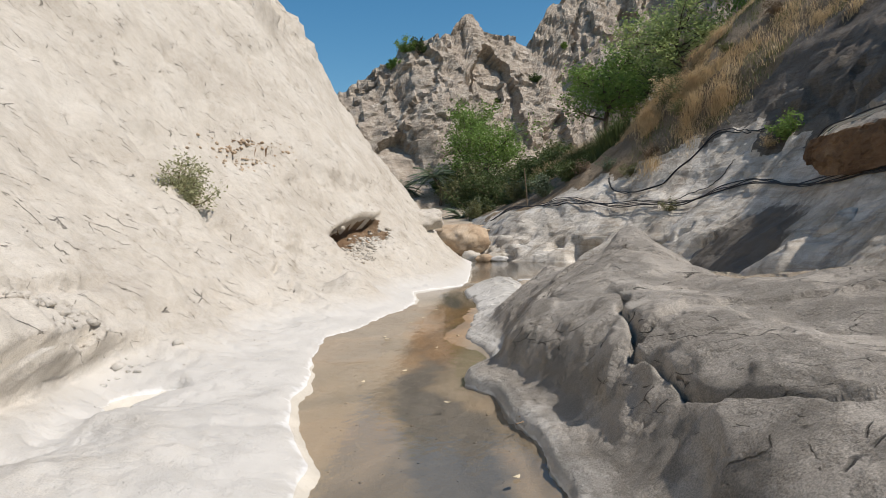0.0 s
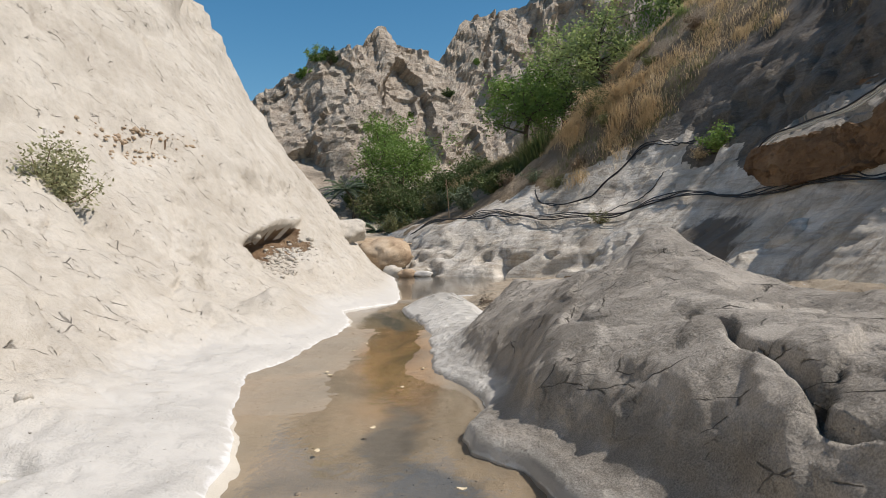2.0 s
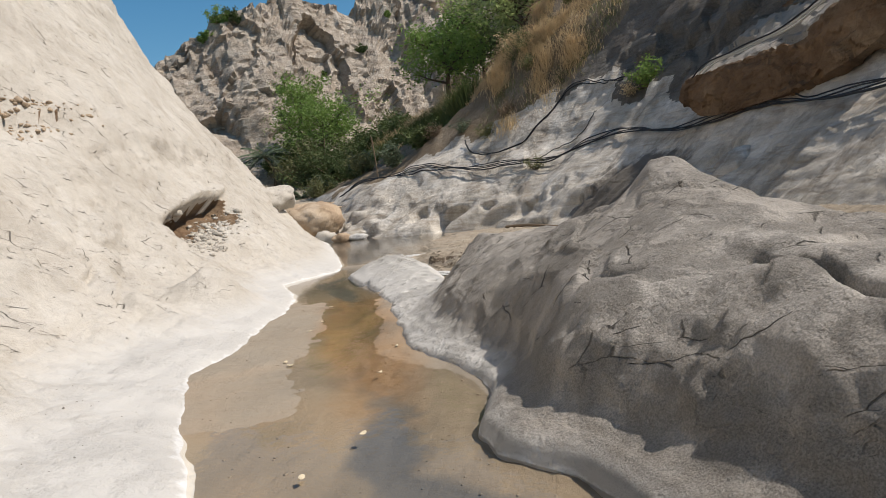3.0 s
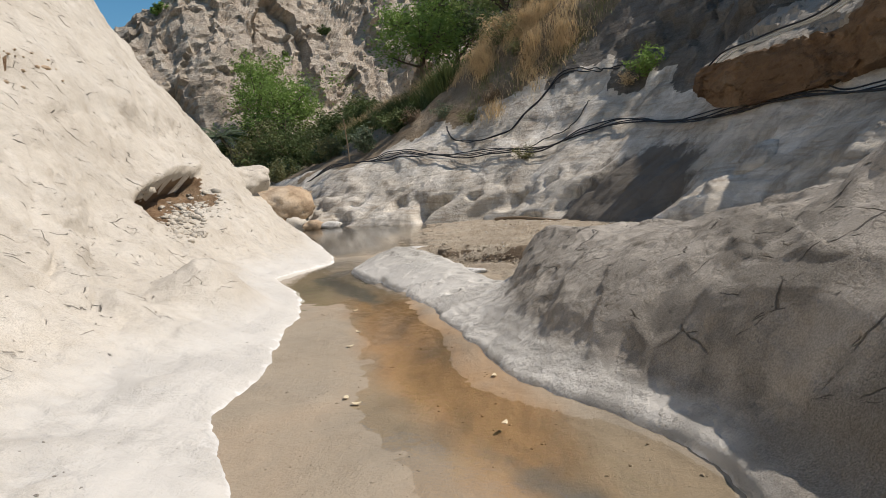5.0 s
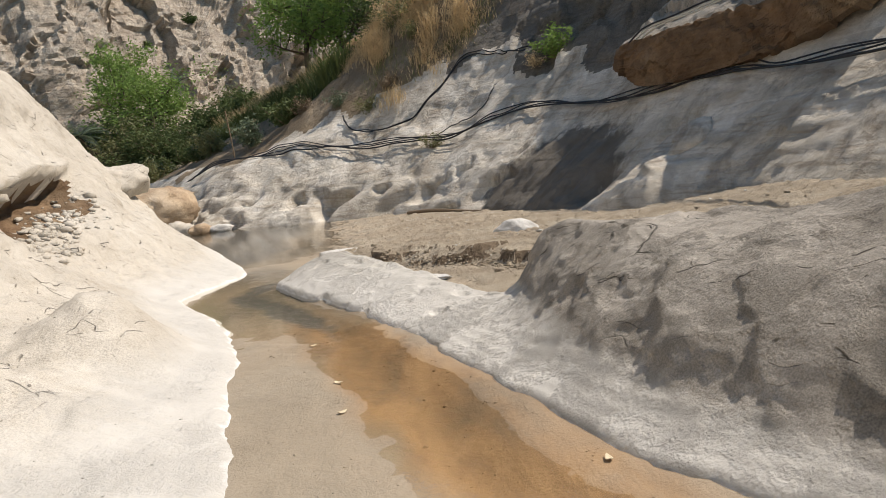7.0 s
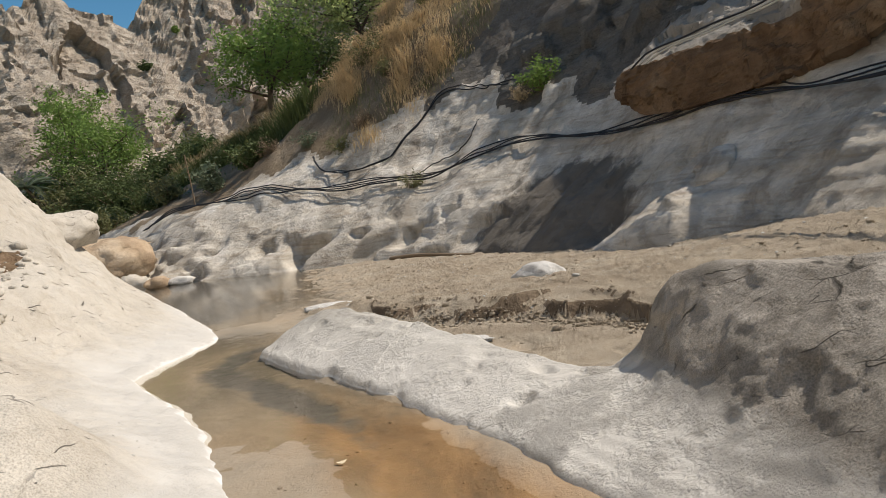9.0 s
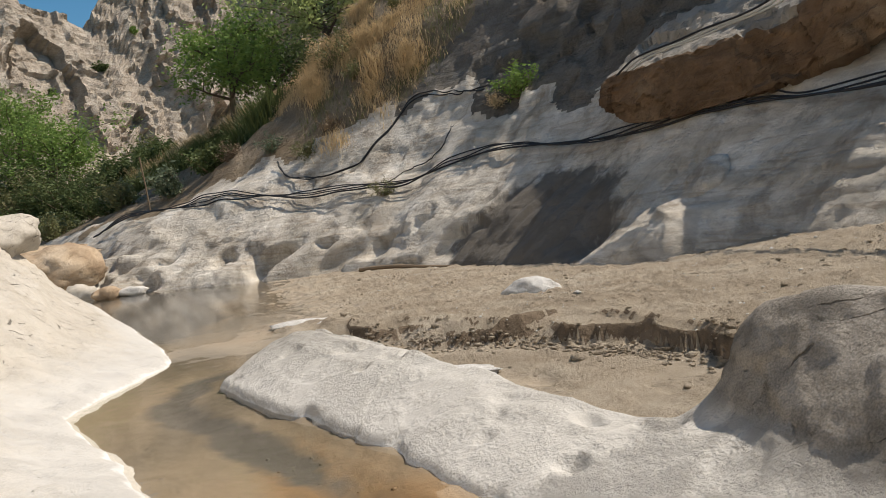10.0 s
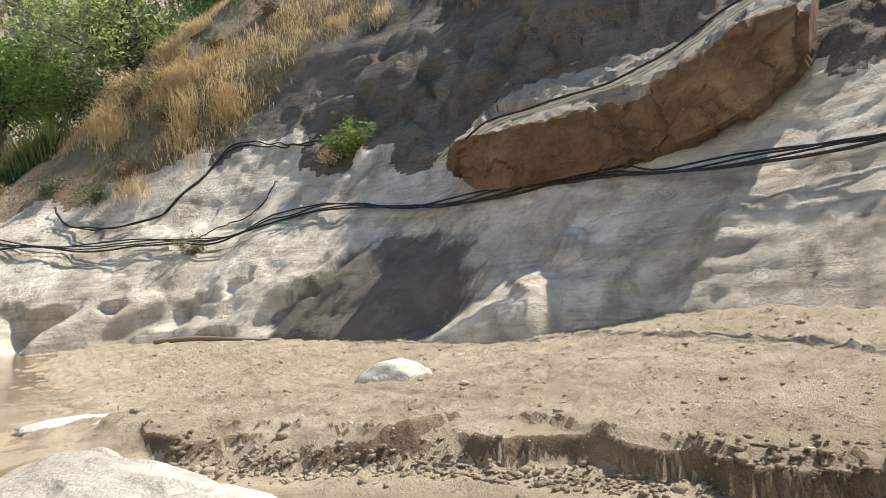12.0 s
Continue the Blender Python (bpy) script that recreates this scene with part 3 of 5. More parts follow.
    q += n * (top * (0.8 * blocks(p, 0.3, 91) + 0.4 * blocks(p, 0.8, 92)))[..., None]
    ob = sheet("wall_left_cliff", q, MARL)
    ob.data.materials.append(BROWN)
    red = np.maximum(hollow, 0.6 * shelf)[:-1, :-1].ravel() > 0.38 + 0.2 * fbm(p[:-1, :-1], 3, 3, 88).ravel()
    ob.data.polygons.foreach_set("material_index", red.astype(np.int32))
    return tagged(ob, "smooth cream marl cliff with a pale washed foot", "cliff", kind="structure")


left_ob = left_cliff()


def right_bank():
    d = spread((5, 0.07), (9, 0.12), (20, 0.35), (60, 1.6))
    knots = [0, 0.15, 0.8, 1.5, 2.2, 2.9, 3.5, 4.2, 5.5, 8, 12.6, 18, 30, 45, 60]
    stations = [4, 16.0, 19.0, 20.0, 22.5, 30, 33, 34.5, 37, 41, 46, 52, 60, 80]
    # near end of the bank, out of view: a cliff added to cast shade
    shape = np.array([0, 0.3, 0.75, 1.0, 1.03, 1.05, 1.08, 1.1, 1.15, 1.3, 1.6, 2.0, 2.8, 3.6, 4.2])
    cliff = [[-0.4, *(h * shape[1:])] for h in (2.5, 3.5, 4.6, 4.6)]
    wall = [-0.4, 0.25, 0.85, 1.5, 2.2, 2.75, 3.3, 4.0, 5.2, 7.4, 11.5, 16, 25, 34, 41]
    base = [-0.4, 0.25, 0.75, 1.25, 1.75, 2.4, 3.1, 3.9, 5.6, 9.9, 16.4, 21, 31, 40, 46]
    scal = [-0.4, 0.15, 0.70, 1.4, 1.9, 2.4, 2.95, 3.5, 4.9, 8.5, 14.0, 18, 27, 35, 42]
    far = [-0.4, 0.1, 0.5, 1.1, 1.7, 2.3, 2.8, 3.1, 3.7, 4.9, 7.4, 10.2, 19, 29, 38]
    table = [*cliff, wall, wall, wall, base, base, scal, scal, far, far, far]
    p = bank(BASE_R, lambda y: 0.3 if y < 25 else 0.07 if y < 48 else 0.2 if y < 60 else 0.7, 1, d, stations, knots, table, 34)
    n = normals(p)
    if n[..., 2].mean() < 0:
        n = -n
    q = p.copy()
    dd = d[None, :]
    soft = np.clip(dd / 0.8, 0.1, 1)
    q += n * (0.12 * soft * fbm(p, 0.3, 2, 103))[..., None]
    # water-worn runnels down the face, and scallops on the lower lip
    along = -0.406 * p[..., 0] + 0.914 * p[..., 1]
    flute = fbm(np.stack([along + 0.45 * p[..., 2], 0.12 * dd + 0 * along, 0 * along], -1), 3.1, 3, 113)
    zone = np.clip((p[..., 1] - 35.5) / 1.5, 0, 1) * np.clip((43.5 - p[..., 1]) / 2, 0, 1) * np.clip((3.6 - dd) / 1.5, 0, 1)
    q += n * (0.15 * soft * zone * flute)[..., None]
    scoop = np.clip(fbm(p * np.array([1, 1, 1.3]), 0.95, 1, 123) - 0.02, 0, 1) * np.exp(-(((p[..., 2] - 0.7) / 0.9) ** 2)) * np.clip((p[..., 1] - 41) / 2.5, 0, 1)
    q -= n * (0.75 * scoop)[..., None]
    pit = np.clip(fbm(p * np.array([1, 1, 1.5]) + 0.3 * fbm(p, 1.3, 2, 126)[..., None], 1.25, 1, 124) - 0.18, 0, 0.6) * np.exp(-(((p[..., 2] - 0.9) / 0.8) ** 2)) * np.clip((p[..., 1] - 40.5) / 1.5, 0, 1)
    q -= n * (0.6 * pit)[..., None]
    swell = fbm(p, 0.55, 2, 127)
    q += n * (0.15 * np.clip((p[..., 1] - 41) / 3, 0, 1) * np.clip((7 - dd) / 2, 0, 1) * soft * swell)[..., None]
    q += n * (0.024 * soft * fbm(p, 2.2, 4, 133, 0.6))[..., None]
    q += n * (0.006 * soft * fbm(p, 9, 3, 143))[..., None]
    # thin bedding ribs that run along the smooth end of the wall
    bed = fbm(np.stack([0.25 * along, 0.5 * dd + 0 * along, 4.6 * (p[..., 2] + 0.10 * along)], -1), 1.0, 3, 147, 0.6)
    q += n * (0.022 * soft * np.clip((37 - p[..., 1]) / 2, 0, 1) * np.clip((6 - dd) / 2, 0, 1) * bed)[..., None]
    w = p + 0.25 * np.stack([fbm(p, 0.9, 3, 1), fbm(p, 0.9, 3, 2), fbm(p, 0.9, 3, 3)], -1)
    q += n * (soft * (0.02 + 0.03 * np.clip((p[..., 1] - 43) / 3, 0, 1)) * blocks(w, 0.5, 61, (1, 1, 1.5)))[..., None]
    rough = np.clip((dd - 4.5) / 2, 0, 1)
    q += n * (0.10 * rough * fbm(p, 0.5, 3, 153) + 0.26 * rough * np.clip((50 - p[..., 1]) / 5, 0, 1) * blocks(p + 0.2 * np.stack([fbm(p, 1, 2, 1), fbm(p, 1, 2, 2), fbm(p, 1, 2, 3)], -1), 1.1, 8))[..., None]
    crag = np.clip((33 - p[..., 1]) / 6, 0, 1) * np.clip((dd - 3) / 3, 0, 1)
    q += n * (0.4 * crag * blocks(p, 0.5, 14) + 0.2 * crag * blocks(p, 1.2, 15))[..., None]
    # a bulging white foot and a hollow beside it, wet-stained and painted with shade
    foot = box_at((5.9, 35.6, 0.8), (1.0, 0.95, 1.6), p)
    q += n * (foot * (0.40 - 0.22 * np.clip(fbm(p, 2.2, 1, 63), 0, 1)))[..., None]
    q -= n * (0.42 * box_at((5.2, 37.4, 0.9), (0.9, 0.8, 1.3), p))[..., None]
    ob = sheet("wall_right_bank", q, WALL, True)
    ob.data.materials.append(SCREE)
    ob.data.materials.append(EARTH)
    ob.data.materials.append(BANK_SHADED)
    edge = (dd + 0 * q[..., 0] + 0.9 * fbm(p, 0.5, 3, 183))[:-1, :-1].ravel()
    yy = (p[..., 1] + 1.5 * fbm(p, 0.3, 2, 193))[:-1, :-1].ravel()
    cut = np.interp(yy, [20, 30, 38, 44, 49, 52, 60], [3.0, 4.8, 6.0, 8.0, 7.4, 5.2, 3.6])
    # above this line the stone turns grey, with the slope's shade painted in
    wash = np.interp(yy, [20, 30, 36, 40, 44, 48, 52], [6.0, 5.4, 4.4, 4.3, 4.9, 6.0, 6.0])
    which = np.where(edge > cut, np.where(yy > 50, 2, 1), np.where(edge > wash, 3, 0))
    ob.data.polygons.foreach_set("material_index", which.astype(np.int32))
    return tagged(ob, "grey and white water-worn sandstone bank", "rock bank", kind="structure"), p


right_ob, right_p = right_bank()


def near_rock():
    d = spread((1.9, 0.019), (6.4, 0.05))
    knots = [0, 0.05, 0.16, 0.28, 0.42, 0.7, 1.0, 1.4, 2.0, 2.6, 3.4, 4.4, 6.4]
    stations = [10, 16, 17.8, 19, 20.4, 21.6, 22.7, 24.4, 25.4, 26.0, 26.5, 27.5, 29, 30.5, 31.3, 31.9]
    table = [[-0.15, 0.08, 0.12, 0.14, 0.25, 0.55, 0.8, 1.0, 1.1, 1.2, 1.2, 0.9, 0.2],
             [-0.15, 0.08, 0.12, 0.14, 0.25, 0.52, 0.78, 0.95, 1.0, 1.1, 1.15, 0.9, 0.2],
             [-0.15, 0.09, 0.13, 0.15, 0.25, 0.75, 0.92, 0.98, 0.9, 1.05, 1.15, 0.8, 0.2],
             [-0.15, 0.09, 0.14, 0.16, 0.27, 0.72, 0.95, 1.02, 0.92, 1.1, 1.2, 0.7, 0.0],
             [-0.15, 0.10, 0.15, 0.17, 0.26, 0.76, 0.97, 1.10, 1.14, 1.05, 0.5, 0.2, -0.2],
             [-0.15, 0.06, 0.11, 0.16, 0.26, 0.74, 0.98, 1.20, 1.50, 1.2, 0.5, 0.1, -0.2],
             [-0.15, 0.05, 0.10, 0.15, 0.26, 0.54, 0.76, 0.95, 1.15, 0.9, 0.35, 0.1, -0.2],
             [-0.15, 0.04, 0.08, 0.14, 0.24, 0.48, 0.70, 0.88, 0.98, 0.6, 0.2, -0.1, -0.3],
             [-0.15, 0.04, 0.08, 0.12, 0.17, 0.28, 0.55, 0.92, 0.80, 0.4, 0.1, -0.2, -0.4],
             [-0.15, 0.04, 0.08, 0.12, 0.16, 0.23, 0.30, 0.85, 0.70, 0.2, -0.2, -0.3, -0.5],
             [-0.15, 0.04, 0.08, 0.13, 0.17, 0.25, 0.22, -0.1, -0.3, -0.5, -0.5, -0.5, -0.6],
             [-0.15, 0.04, 0.09, 0.14, 0.20, 0.28, 0.28, -0.1, -0.4, -0.5, -0.5, -0.5, -0.6],
             [-0.15, 0.05, 0.10, 0.16, 0.22, 0.33, 0.38, 0.25, -0.3, -0.5, -0.5, -0.5, -0.6],
             [-0.15, 0.06, 0.12, 0.19, 0.26, 0.38, 0.42, 0.28, -0.3, -0.5, -0.5, -0.5, -0.6],
             [-0.15, 0.05, 0.12, 0.20, 0.28, 0.38, 0.36, 0.1, -0.4, -0.5, -0.5, -0.5, -0.6],
             [-0.3, -0.2, -0.1, 0.0, 0.05, 0.05, 0.0, -0.2, -0.5, -0.5, -0.5, -0.5, -0.6]]
    p = bank(SHORE_R[:-1], lambda y: 0.021 if y > 17 else 0.08, 1, d, stations, knots, table, 30, 1.5, 4.0)
    n = normals(p)
    if n[..., 2].mean() < 0:
        n = -n
    q = p.copy()
    body = np.clip((p[..., 2] - 0.12) / 0.3, 0, 1) * np.clip((26.6 - p[..., 1]) / 0.6, 0.4, 1)
    q += n * (0.04 * body * fbm(p, 0.7, 2, 203))[..., None]
    q += n * (0.012 * body * fbm(p, 2.6, 4, 213))[..., None]
    w = p + 0.12 * np.stack([fbm(p, 1.6, 3, 1), fbm(p, 1.6, 3, 2), fbm(p, 1.6, 3, 3)], -1)
    q += n * (body * (0.035 * blocks(w, 0.42, 31, (1, 1, 1.6)) + 0.012 * blocks(w, 1.1, 33, (1, 1, 1.8)) + 0.022 * np.tanh(9 * fbm(w * np.array([1, 1, 1.5]), 0.9, 3, 35)) + 0.011 * np.tanh(12 * fbm(w * np.array([1, 1, 1.4]), 2.1, 3, 36))))[..., None]
    gritty = np.clip(0.55 + 1.8 * fbm(p, 0.9, 2, 237), 0.1, 1.3)
    q += n * ((0.05 + body) * np.where(p[..., 1] > 26.3, 0.4, 1.0) * gritty * (0.006 * fbm(p, 11, 1, 233) + 0.007 * fbm(p, 23, 1, 234)))[..., None]
    # wash lines along the pale foot
    q[..., 2] += 0.0028 * np.clip((26.3 - p[..., 1]) / 0.5, 0, 1) * np.sin(60 * d[None, :] + 6 * fbm(p, 0.5, 2, 239)) * np.clip(d / 0.12, 0, 1)[None, :] * np.clip((0.75 - d) / 0.3, 0, 1)[None, :]
    crest = np.exp(-(((d[None, :] - 1.02) / 0.07) ** 2)) * np.clip((p[..., 1] - 26.3) / 0.4, 0, 1) * np.clip((30.5 - p[..., 1]) / 1.0, 0, 1)
    q[..., 2] += crest * (0.02 + 0.015 * fbm(p, 2.5, 3, 47))
    q += n * (0.014 * np.clip((p[..., 1] - 26.2) / 0.5, 0, 1) * np.clip((p[..., 2] - 0.06) / 0.1, 0, 1) * blocks(w, 1.2, 34, (1, 1, 2)))[..., None]
    pits = np.clip(fbm(p, 3.2, 2, 48) - 0.55, 0, 1) * np.clip((p[..., 1] - 26) / 0.5, 0, 1)
    q -= n * (0.10 * pits)[..., None]
    q[..., 2] += 0.22 * box_at((2.72, 22.35, 1.4), (0.3, 0.45, 0.6), p)
    # the long open crack
    line = np.array([(2.75, 20.3), (2.9, 19.6), (3.1, 18.6), (3.42, 17.76), (3.8, 17.3), (4.3, 16.9), (5.0, 16.4)])
    gap = np.full(p.shape[:2], 9.0)
    xy = p[..., :2] + 0.05 * fbm(p, 2.0, 2, 77)[..., None]
    for a, b in zip(line[:-1], line[1:]):
        t = np.clip(((xy - a) @ (b - a)) / ((b - a) @ (b - a)), 0, 1)
        gap = np.minimum(gap, np.linalg.norm(xy - a - t[..., None] * (b - a), axis=-1))
    q[..., 2] -= 0.17 * np.exp(-((gap / 0.024) ** 2)) + 0.02 * np.exp(-((gap / 0.14) ** 2))
    cut = int(np.argmin(np.abs(p[:, 0, 1] - 26.45)))
    a = tagged(sheet("near_rock", q[: cut + 1], GREY, True), "large rough grey sandstone outcrop beside the pool", "rock", kind="structure")
    b = tagged(sheet("island_slab", q[cut:], SLAB, True), "low pale stone slab between pool and sand", "rock", kind="structure")
    return a, b


near_ob, slab_ob = near_rock()


def far_cliff():
    path = [(-110, 80), (-75, 90), (-60, 97), (-46, 103), (-35, 110), (-28.5, 116), (-21, 122), (-16, 127), (-8, 132), (10, 140), (40, 150), (90, 160)]
    b = trace(path, lambda y: 0.45)
    top = np.interp(b[:, 0], [-110, -70, -52, -46, -41, -35, -31.5, -28.7, -26, -23, -21, -17, -12, -8, 10, 40, 90], [16, 17, 20, 24, 27.5, 31, 33.5, 37, 35.5, 33, 34, 39, 43, 46, 60, 70, 80])
    top = top + 1.3 * fbm(np.stack([b[:, 0], 0 * b[:, 0], 0 * b[:, 0]], -1), 0.3, 4, 303)
    v = np.linspace(0, 1, 110)
    talus = np.clip(v / 0.35, 0, 1)
    face = np.clip((v - 0.35) / 0.65, 0, 1)
    zz = 3 + talus[None] * 9 + face[None] * (top[:, None] - 12)
    back = -22 + talus[None] * 16 + face[None] * 10
    p = np.dstack([b[:, 0, None] - 0.6 * back, b[:, 1, None] + 0.8 * back, zz])
    n = normals(p)
    if n[..., 1].mean() > 0:
        n = -n
    q = p + n * (1.6 * fbm(p * np.array([1, 1, 0.5]), 0.09, 3, 313))[..., None]
    w = q + 0.8 * np.stack([fbm(p, 0.3, 3, 5), fbm(p, 0.3, 3, 6), fbm(p, 0.3, 3, 7)], -1)
    hard = np.clip(face[None] * 4, 0.15, 1)
    q += n * (hard * (1.9 * blocks(w, 0.11, 3, (1, 1, 0.5)) + 0.7 * blocks(w, 0.30, 4, (1, 1, 0.6)) + 0.3 * blocks(w, 0.8, 6)))[..., None]
    q += n * (0.13 * fbm(p, 0.9, 3, 333))[..., None]
    ob = sheet("wall_far_crag", q, CRAG)
    ob.data.polygons.foreach_set("use_smooth", np.zeros(len(ob.data.polygons), bool))
    return tagged(ob, "high broken tan crag closing the gorge", "cliff", kind="structure")


far_ob = far_cliff()


# ---- things ----
from mathutils.bvhtree import BVHTree


def tree_of(ob):
    me = ob.data
    v = np.empty(len(me.vertices) * 3)
    me.vertices.foreach_get("co", v)
    f = np.empty(len(me.polygons) * 4, np.int32)
    me.polygons.foreach_get("vertices", f)
    return BVHTree.FromPolygons([Vector(c) for c in v.reshape(-1, 3)], f.reshape(-1, 4).tolist())


SURF = [tree_of(o) for o in (right_ob, left_ob, near_ob, ground_ob, far_ob)]


def drop(x, y, which=None, top=70):
    """The highest ground under (x, y)."""
    best = None
    for k, t in enumerate(SURF):
        if which is not None and k not in which:
            continue
        hit = t.ray_cast(Vector((x, y, top)), Vector((0, 0, -1)))
        if hit[0] is not None and (best is None or hit[0].z > best):
            best = hit[0].z
    return 0.0 if best is None else best


def tube(points, radii, sides=6):
    """Rings of vertices round a line of points, and their quads."""
    pts, radii = np.asarray(points, float), np.broadcast_to(radii, len(points))
    t = np.gradient(pts, axis=0)
    t /= np.linalg.norm(t, axis=1, keepdims=True) + 1e-9
    up = np.where(np.abs(t[:, 2:3]) > 0.9, [[1.0, 0, 0]], [[0, 0, 1.0]])
    a = np.cross(t, up)
    a /= np.linalg.norm(a, axis=1, keepdims=True) + 1e-9
    b = np.cross(t, a)
    ang = np.arange(sides) / sides * 2 * np.pi
    ring = pts[:, None] + radii[:, None, None] * (np.cos(ang)[None, :, None] * a[:, None] + np.sin(ang)[None, :, None] * b[:, None])
    k = np.arange(len(pts) * sides).reshape(len(pts), sides)
    f = np.stack([k[:-1], np.roll(k, -1, 1)[:-1], np.roll(k, -1, 1)[1:], k[1:]], -1).reshape(-1, 4)
    return ring.reshape(-1, 3), f


def merged(items):
    vs, fs, n = [], [], 0
    for v, f in items:
        vs.append(v)
        fs.append(f + n)
        n += len(v)
    return np.concatenate(vs), np.concatenate(fs)


def curve_through(pts, n):
    pts = np.asarray(pts, float)
    s = np.r_[0, np.cumsum(np.linalg.norm(np.diff(pts, axis=0), axis=1))]
    t = np.linspace(0, s[-1], n)
    out = np.stack([np.interp(t, s, pts[:, k]) for k in range(3)], 1)
    sig = n / len(pts) * 0.35
    ends = out[[0, -1]].copy()
    out = np.stack([smooth1(out[:, k], sig) for k in range(3)], 1)
    out[[0, -1]] = ends
    return out


def leaf_quads(centres, size, rng, stretch=2.2, hang=0.0):
    """One small bent leaf at each centre."""
    n = len(centres)
    d = rng.normal(size=(n, 3))
    d[:, 2] = d[:, 2] * 0.6 - hang
    d /= np.linalg.norm(d, axis=1, keepdims=True)
    w = np.cross(d, rng.normal(size=(n, 3)))
    w /= np.linalg.norm(w, axis=1, keepdims=True) + 1e-9
    s = size * rng.uniform(0.6, 1.35, (n, 1))
    a, b = centres - d * s * stretch / 2, centres + d * s * stretch / 2
    v = np.stack([a, centres + w * s * 0.5, b, centres - w * s * 0.5], 1).reshape(-1, 3)
    return v, np.arange(4 * n).reshape(n, 4)


def holder(name, at, label, category, group=""):
    e = new(name)
    e.location = at
    e.empty_display_size = 0.2
    return tagged(e, label, category, group)


def limbs(rng, height, spread_r, count, trunk_r, lean=(0, 0), fork=0.35):
    """Trunk and two orders of limbs; returns tubes and twig ends."""
    tubes, ends = [], []
    top = np.array([lean[0], lean[1], height * 0.8])
    trunk = curve_through([(0, 0, -0.3), (lean[0] * 0.2 + rng.normal() * 0.05 * height, lean[1] * 0.2, height * 0.3), tuple(top * 0.75), tuple(top)], 14)
    tubes.append(tube(trunk, np.linspace(trunk_r, trunk_r * 0.3, 14), 8))
    for i in range(count):
        k = int(14 * rng.uniform(fork, 0.95))
        a = trunk[min(k, 13)]
        ang = i * 2.4 + rng.uniform(-0.5, 0.5)
        out = spread_r * rng.uniform(0.55, 1.0)
        tip = a + np.array([math.cos(ang) * out, math.sin(ang) * out, rng.uniform(0.1, 0.5) * height * (1 - 0.4 * k / 14)])
        midp = (a + tip) / 2 + rng.normal(size=3) * 0.08 * out + np.array([0, 0, 0.08 * out])
        c = curve_through([a, midp, tip], 8)
        tubes.append(tube(c, np.linspace(trunk_r * 0.42, trunk_r * 0.08, 8), 5))
        ends.append(tip)
        for j in range(5):
            s = c[rng.integers(3, 8)]
            e = s + rng.normal(size=3) * spread_r * np.array([0.28, 0.28, 0.2]) + np.array([0, 0, 0.06 * height])
            tubes.append(tube(np.linspace(s, e, 4), np.linspace(trunk_r * 0.14, trunk_r * 0.04, 4), 4))
            ends.append(e)
    return tubes, np.array(ends)


def make_tree(at, height, spread_r, leaf_mat, leaves, leaf, label, seed, name="tree", lean=(0, 0), hang=0.0, trunk_r=None, count=11, clump=0.17, fork=0.35):
    rng = np.random.default_rng(seed)
    e = holder(name, at, label, "tree")
    tubes, ends = limbs(rng, height, spread_r, count, trunk_r or height * 0.035, lean, fork)
    v, f = merged(tubes)
    link_mesh("trunk", v, f, BARK, True, e)
    pick = rng.integers(0, len(ends), leaves)
    g = rng.normal(size=(leaves, 3)) * clump * spread_r * np.array([1, 1, 0.75])
    if hang:
        g[:, 2] -= rng.exponential(hang, leaves) * height * 0.3
    v, f = leaf_quads(ends[pick] + g, leaf, rng, 2.4, hang * 2)
    link_mesh("crown", v, f, leaf_mat, False, e)
    return e


def make_bush(at, size, leaf_mat, leaves, leaf, label, seed, stems=14, name="bush", flat=1.0, category="bush"):
    rng = np.random.default_rng(seed)
    e = holder(name, at, label, category)
    tubes, ends = [], []
    for i in range(stems):
        d = rng.normal(size=3)
        d[2] = abs(d[2]) + 0.5
        d *= np.array([1, 1, flat])
        d = d / np.linalg.norm(d) * size * rng.uniform(0.6, 1.1)
        c = curve_through([(0, 0, -0.05), d * 0.5 + rng.normal(size=3) * 0.08 * size, d], 7)
        tubes.append(tube(c, np.linspace(size * 0.022, size * 0.005, 7), 4))
        ends.extend(c[2:])
    v, f = merged(tubes)
    link_mesh("woody_base", v, f, TWIG, True, e)
    ends = np.array(ends)
    v, f = leaf_quads(ends[rng.integers(0, len(ends), leaves)] + rng.normal(size=(leaves, 3)) * 0.10 * size, leaf, rng, 2.6)
    link_mesh("foliage", v, f, leaf_mat, False, e)
    return e


def blades(roots, heights, width, rng, droop=0.5, spread_a=0.5):
    """Bent grass blades: two quads each, with the root at each point."""
    n = len(roots)
    ang = rng.uniform(0, 2 * np.pi, n)
    out = np.stack([np.cos(ang), np.sin(ang), 0 * ang], 1) * rng.uniform(0.1, spread_a, (n, 1))
    side = np.stack([-np.sin(ang), np.cos(ang), 0 * ang], 1) * width / 2
    h = heights[:, None]
    up = np.array([0, 0, 1.0])
    mid = roots + (up * 0.6 + out * 0.6) * h
    tip = roots + (up * (1 - droop * 0.4) + out * (1.2 + droop)) * h
    v = np.stack([roots - side, roots + side, mid - side * 0.8, mid + side * 0.8, tip - side * 0.15, tip + side * 0.15], 1).reshape(-1, 3)
    k = np.arange(n)[:, None] * 6
    f = np.concatenate([k + np.array([[0, 1, 3, 2]]), k + np.array([[2, 3, 5, 4]])])
    return v, f


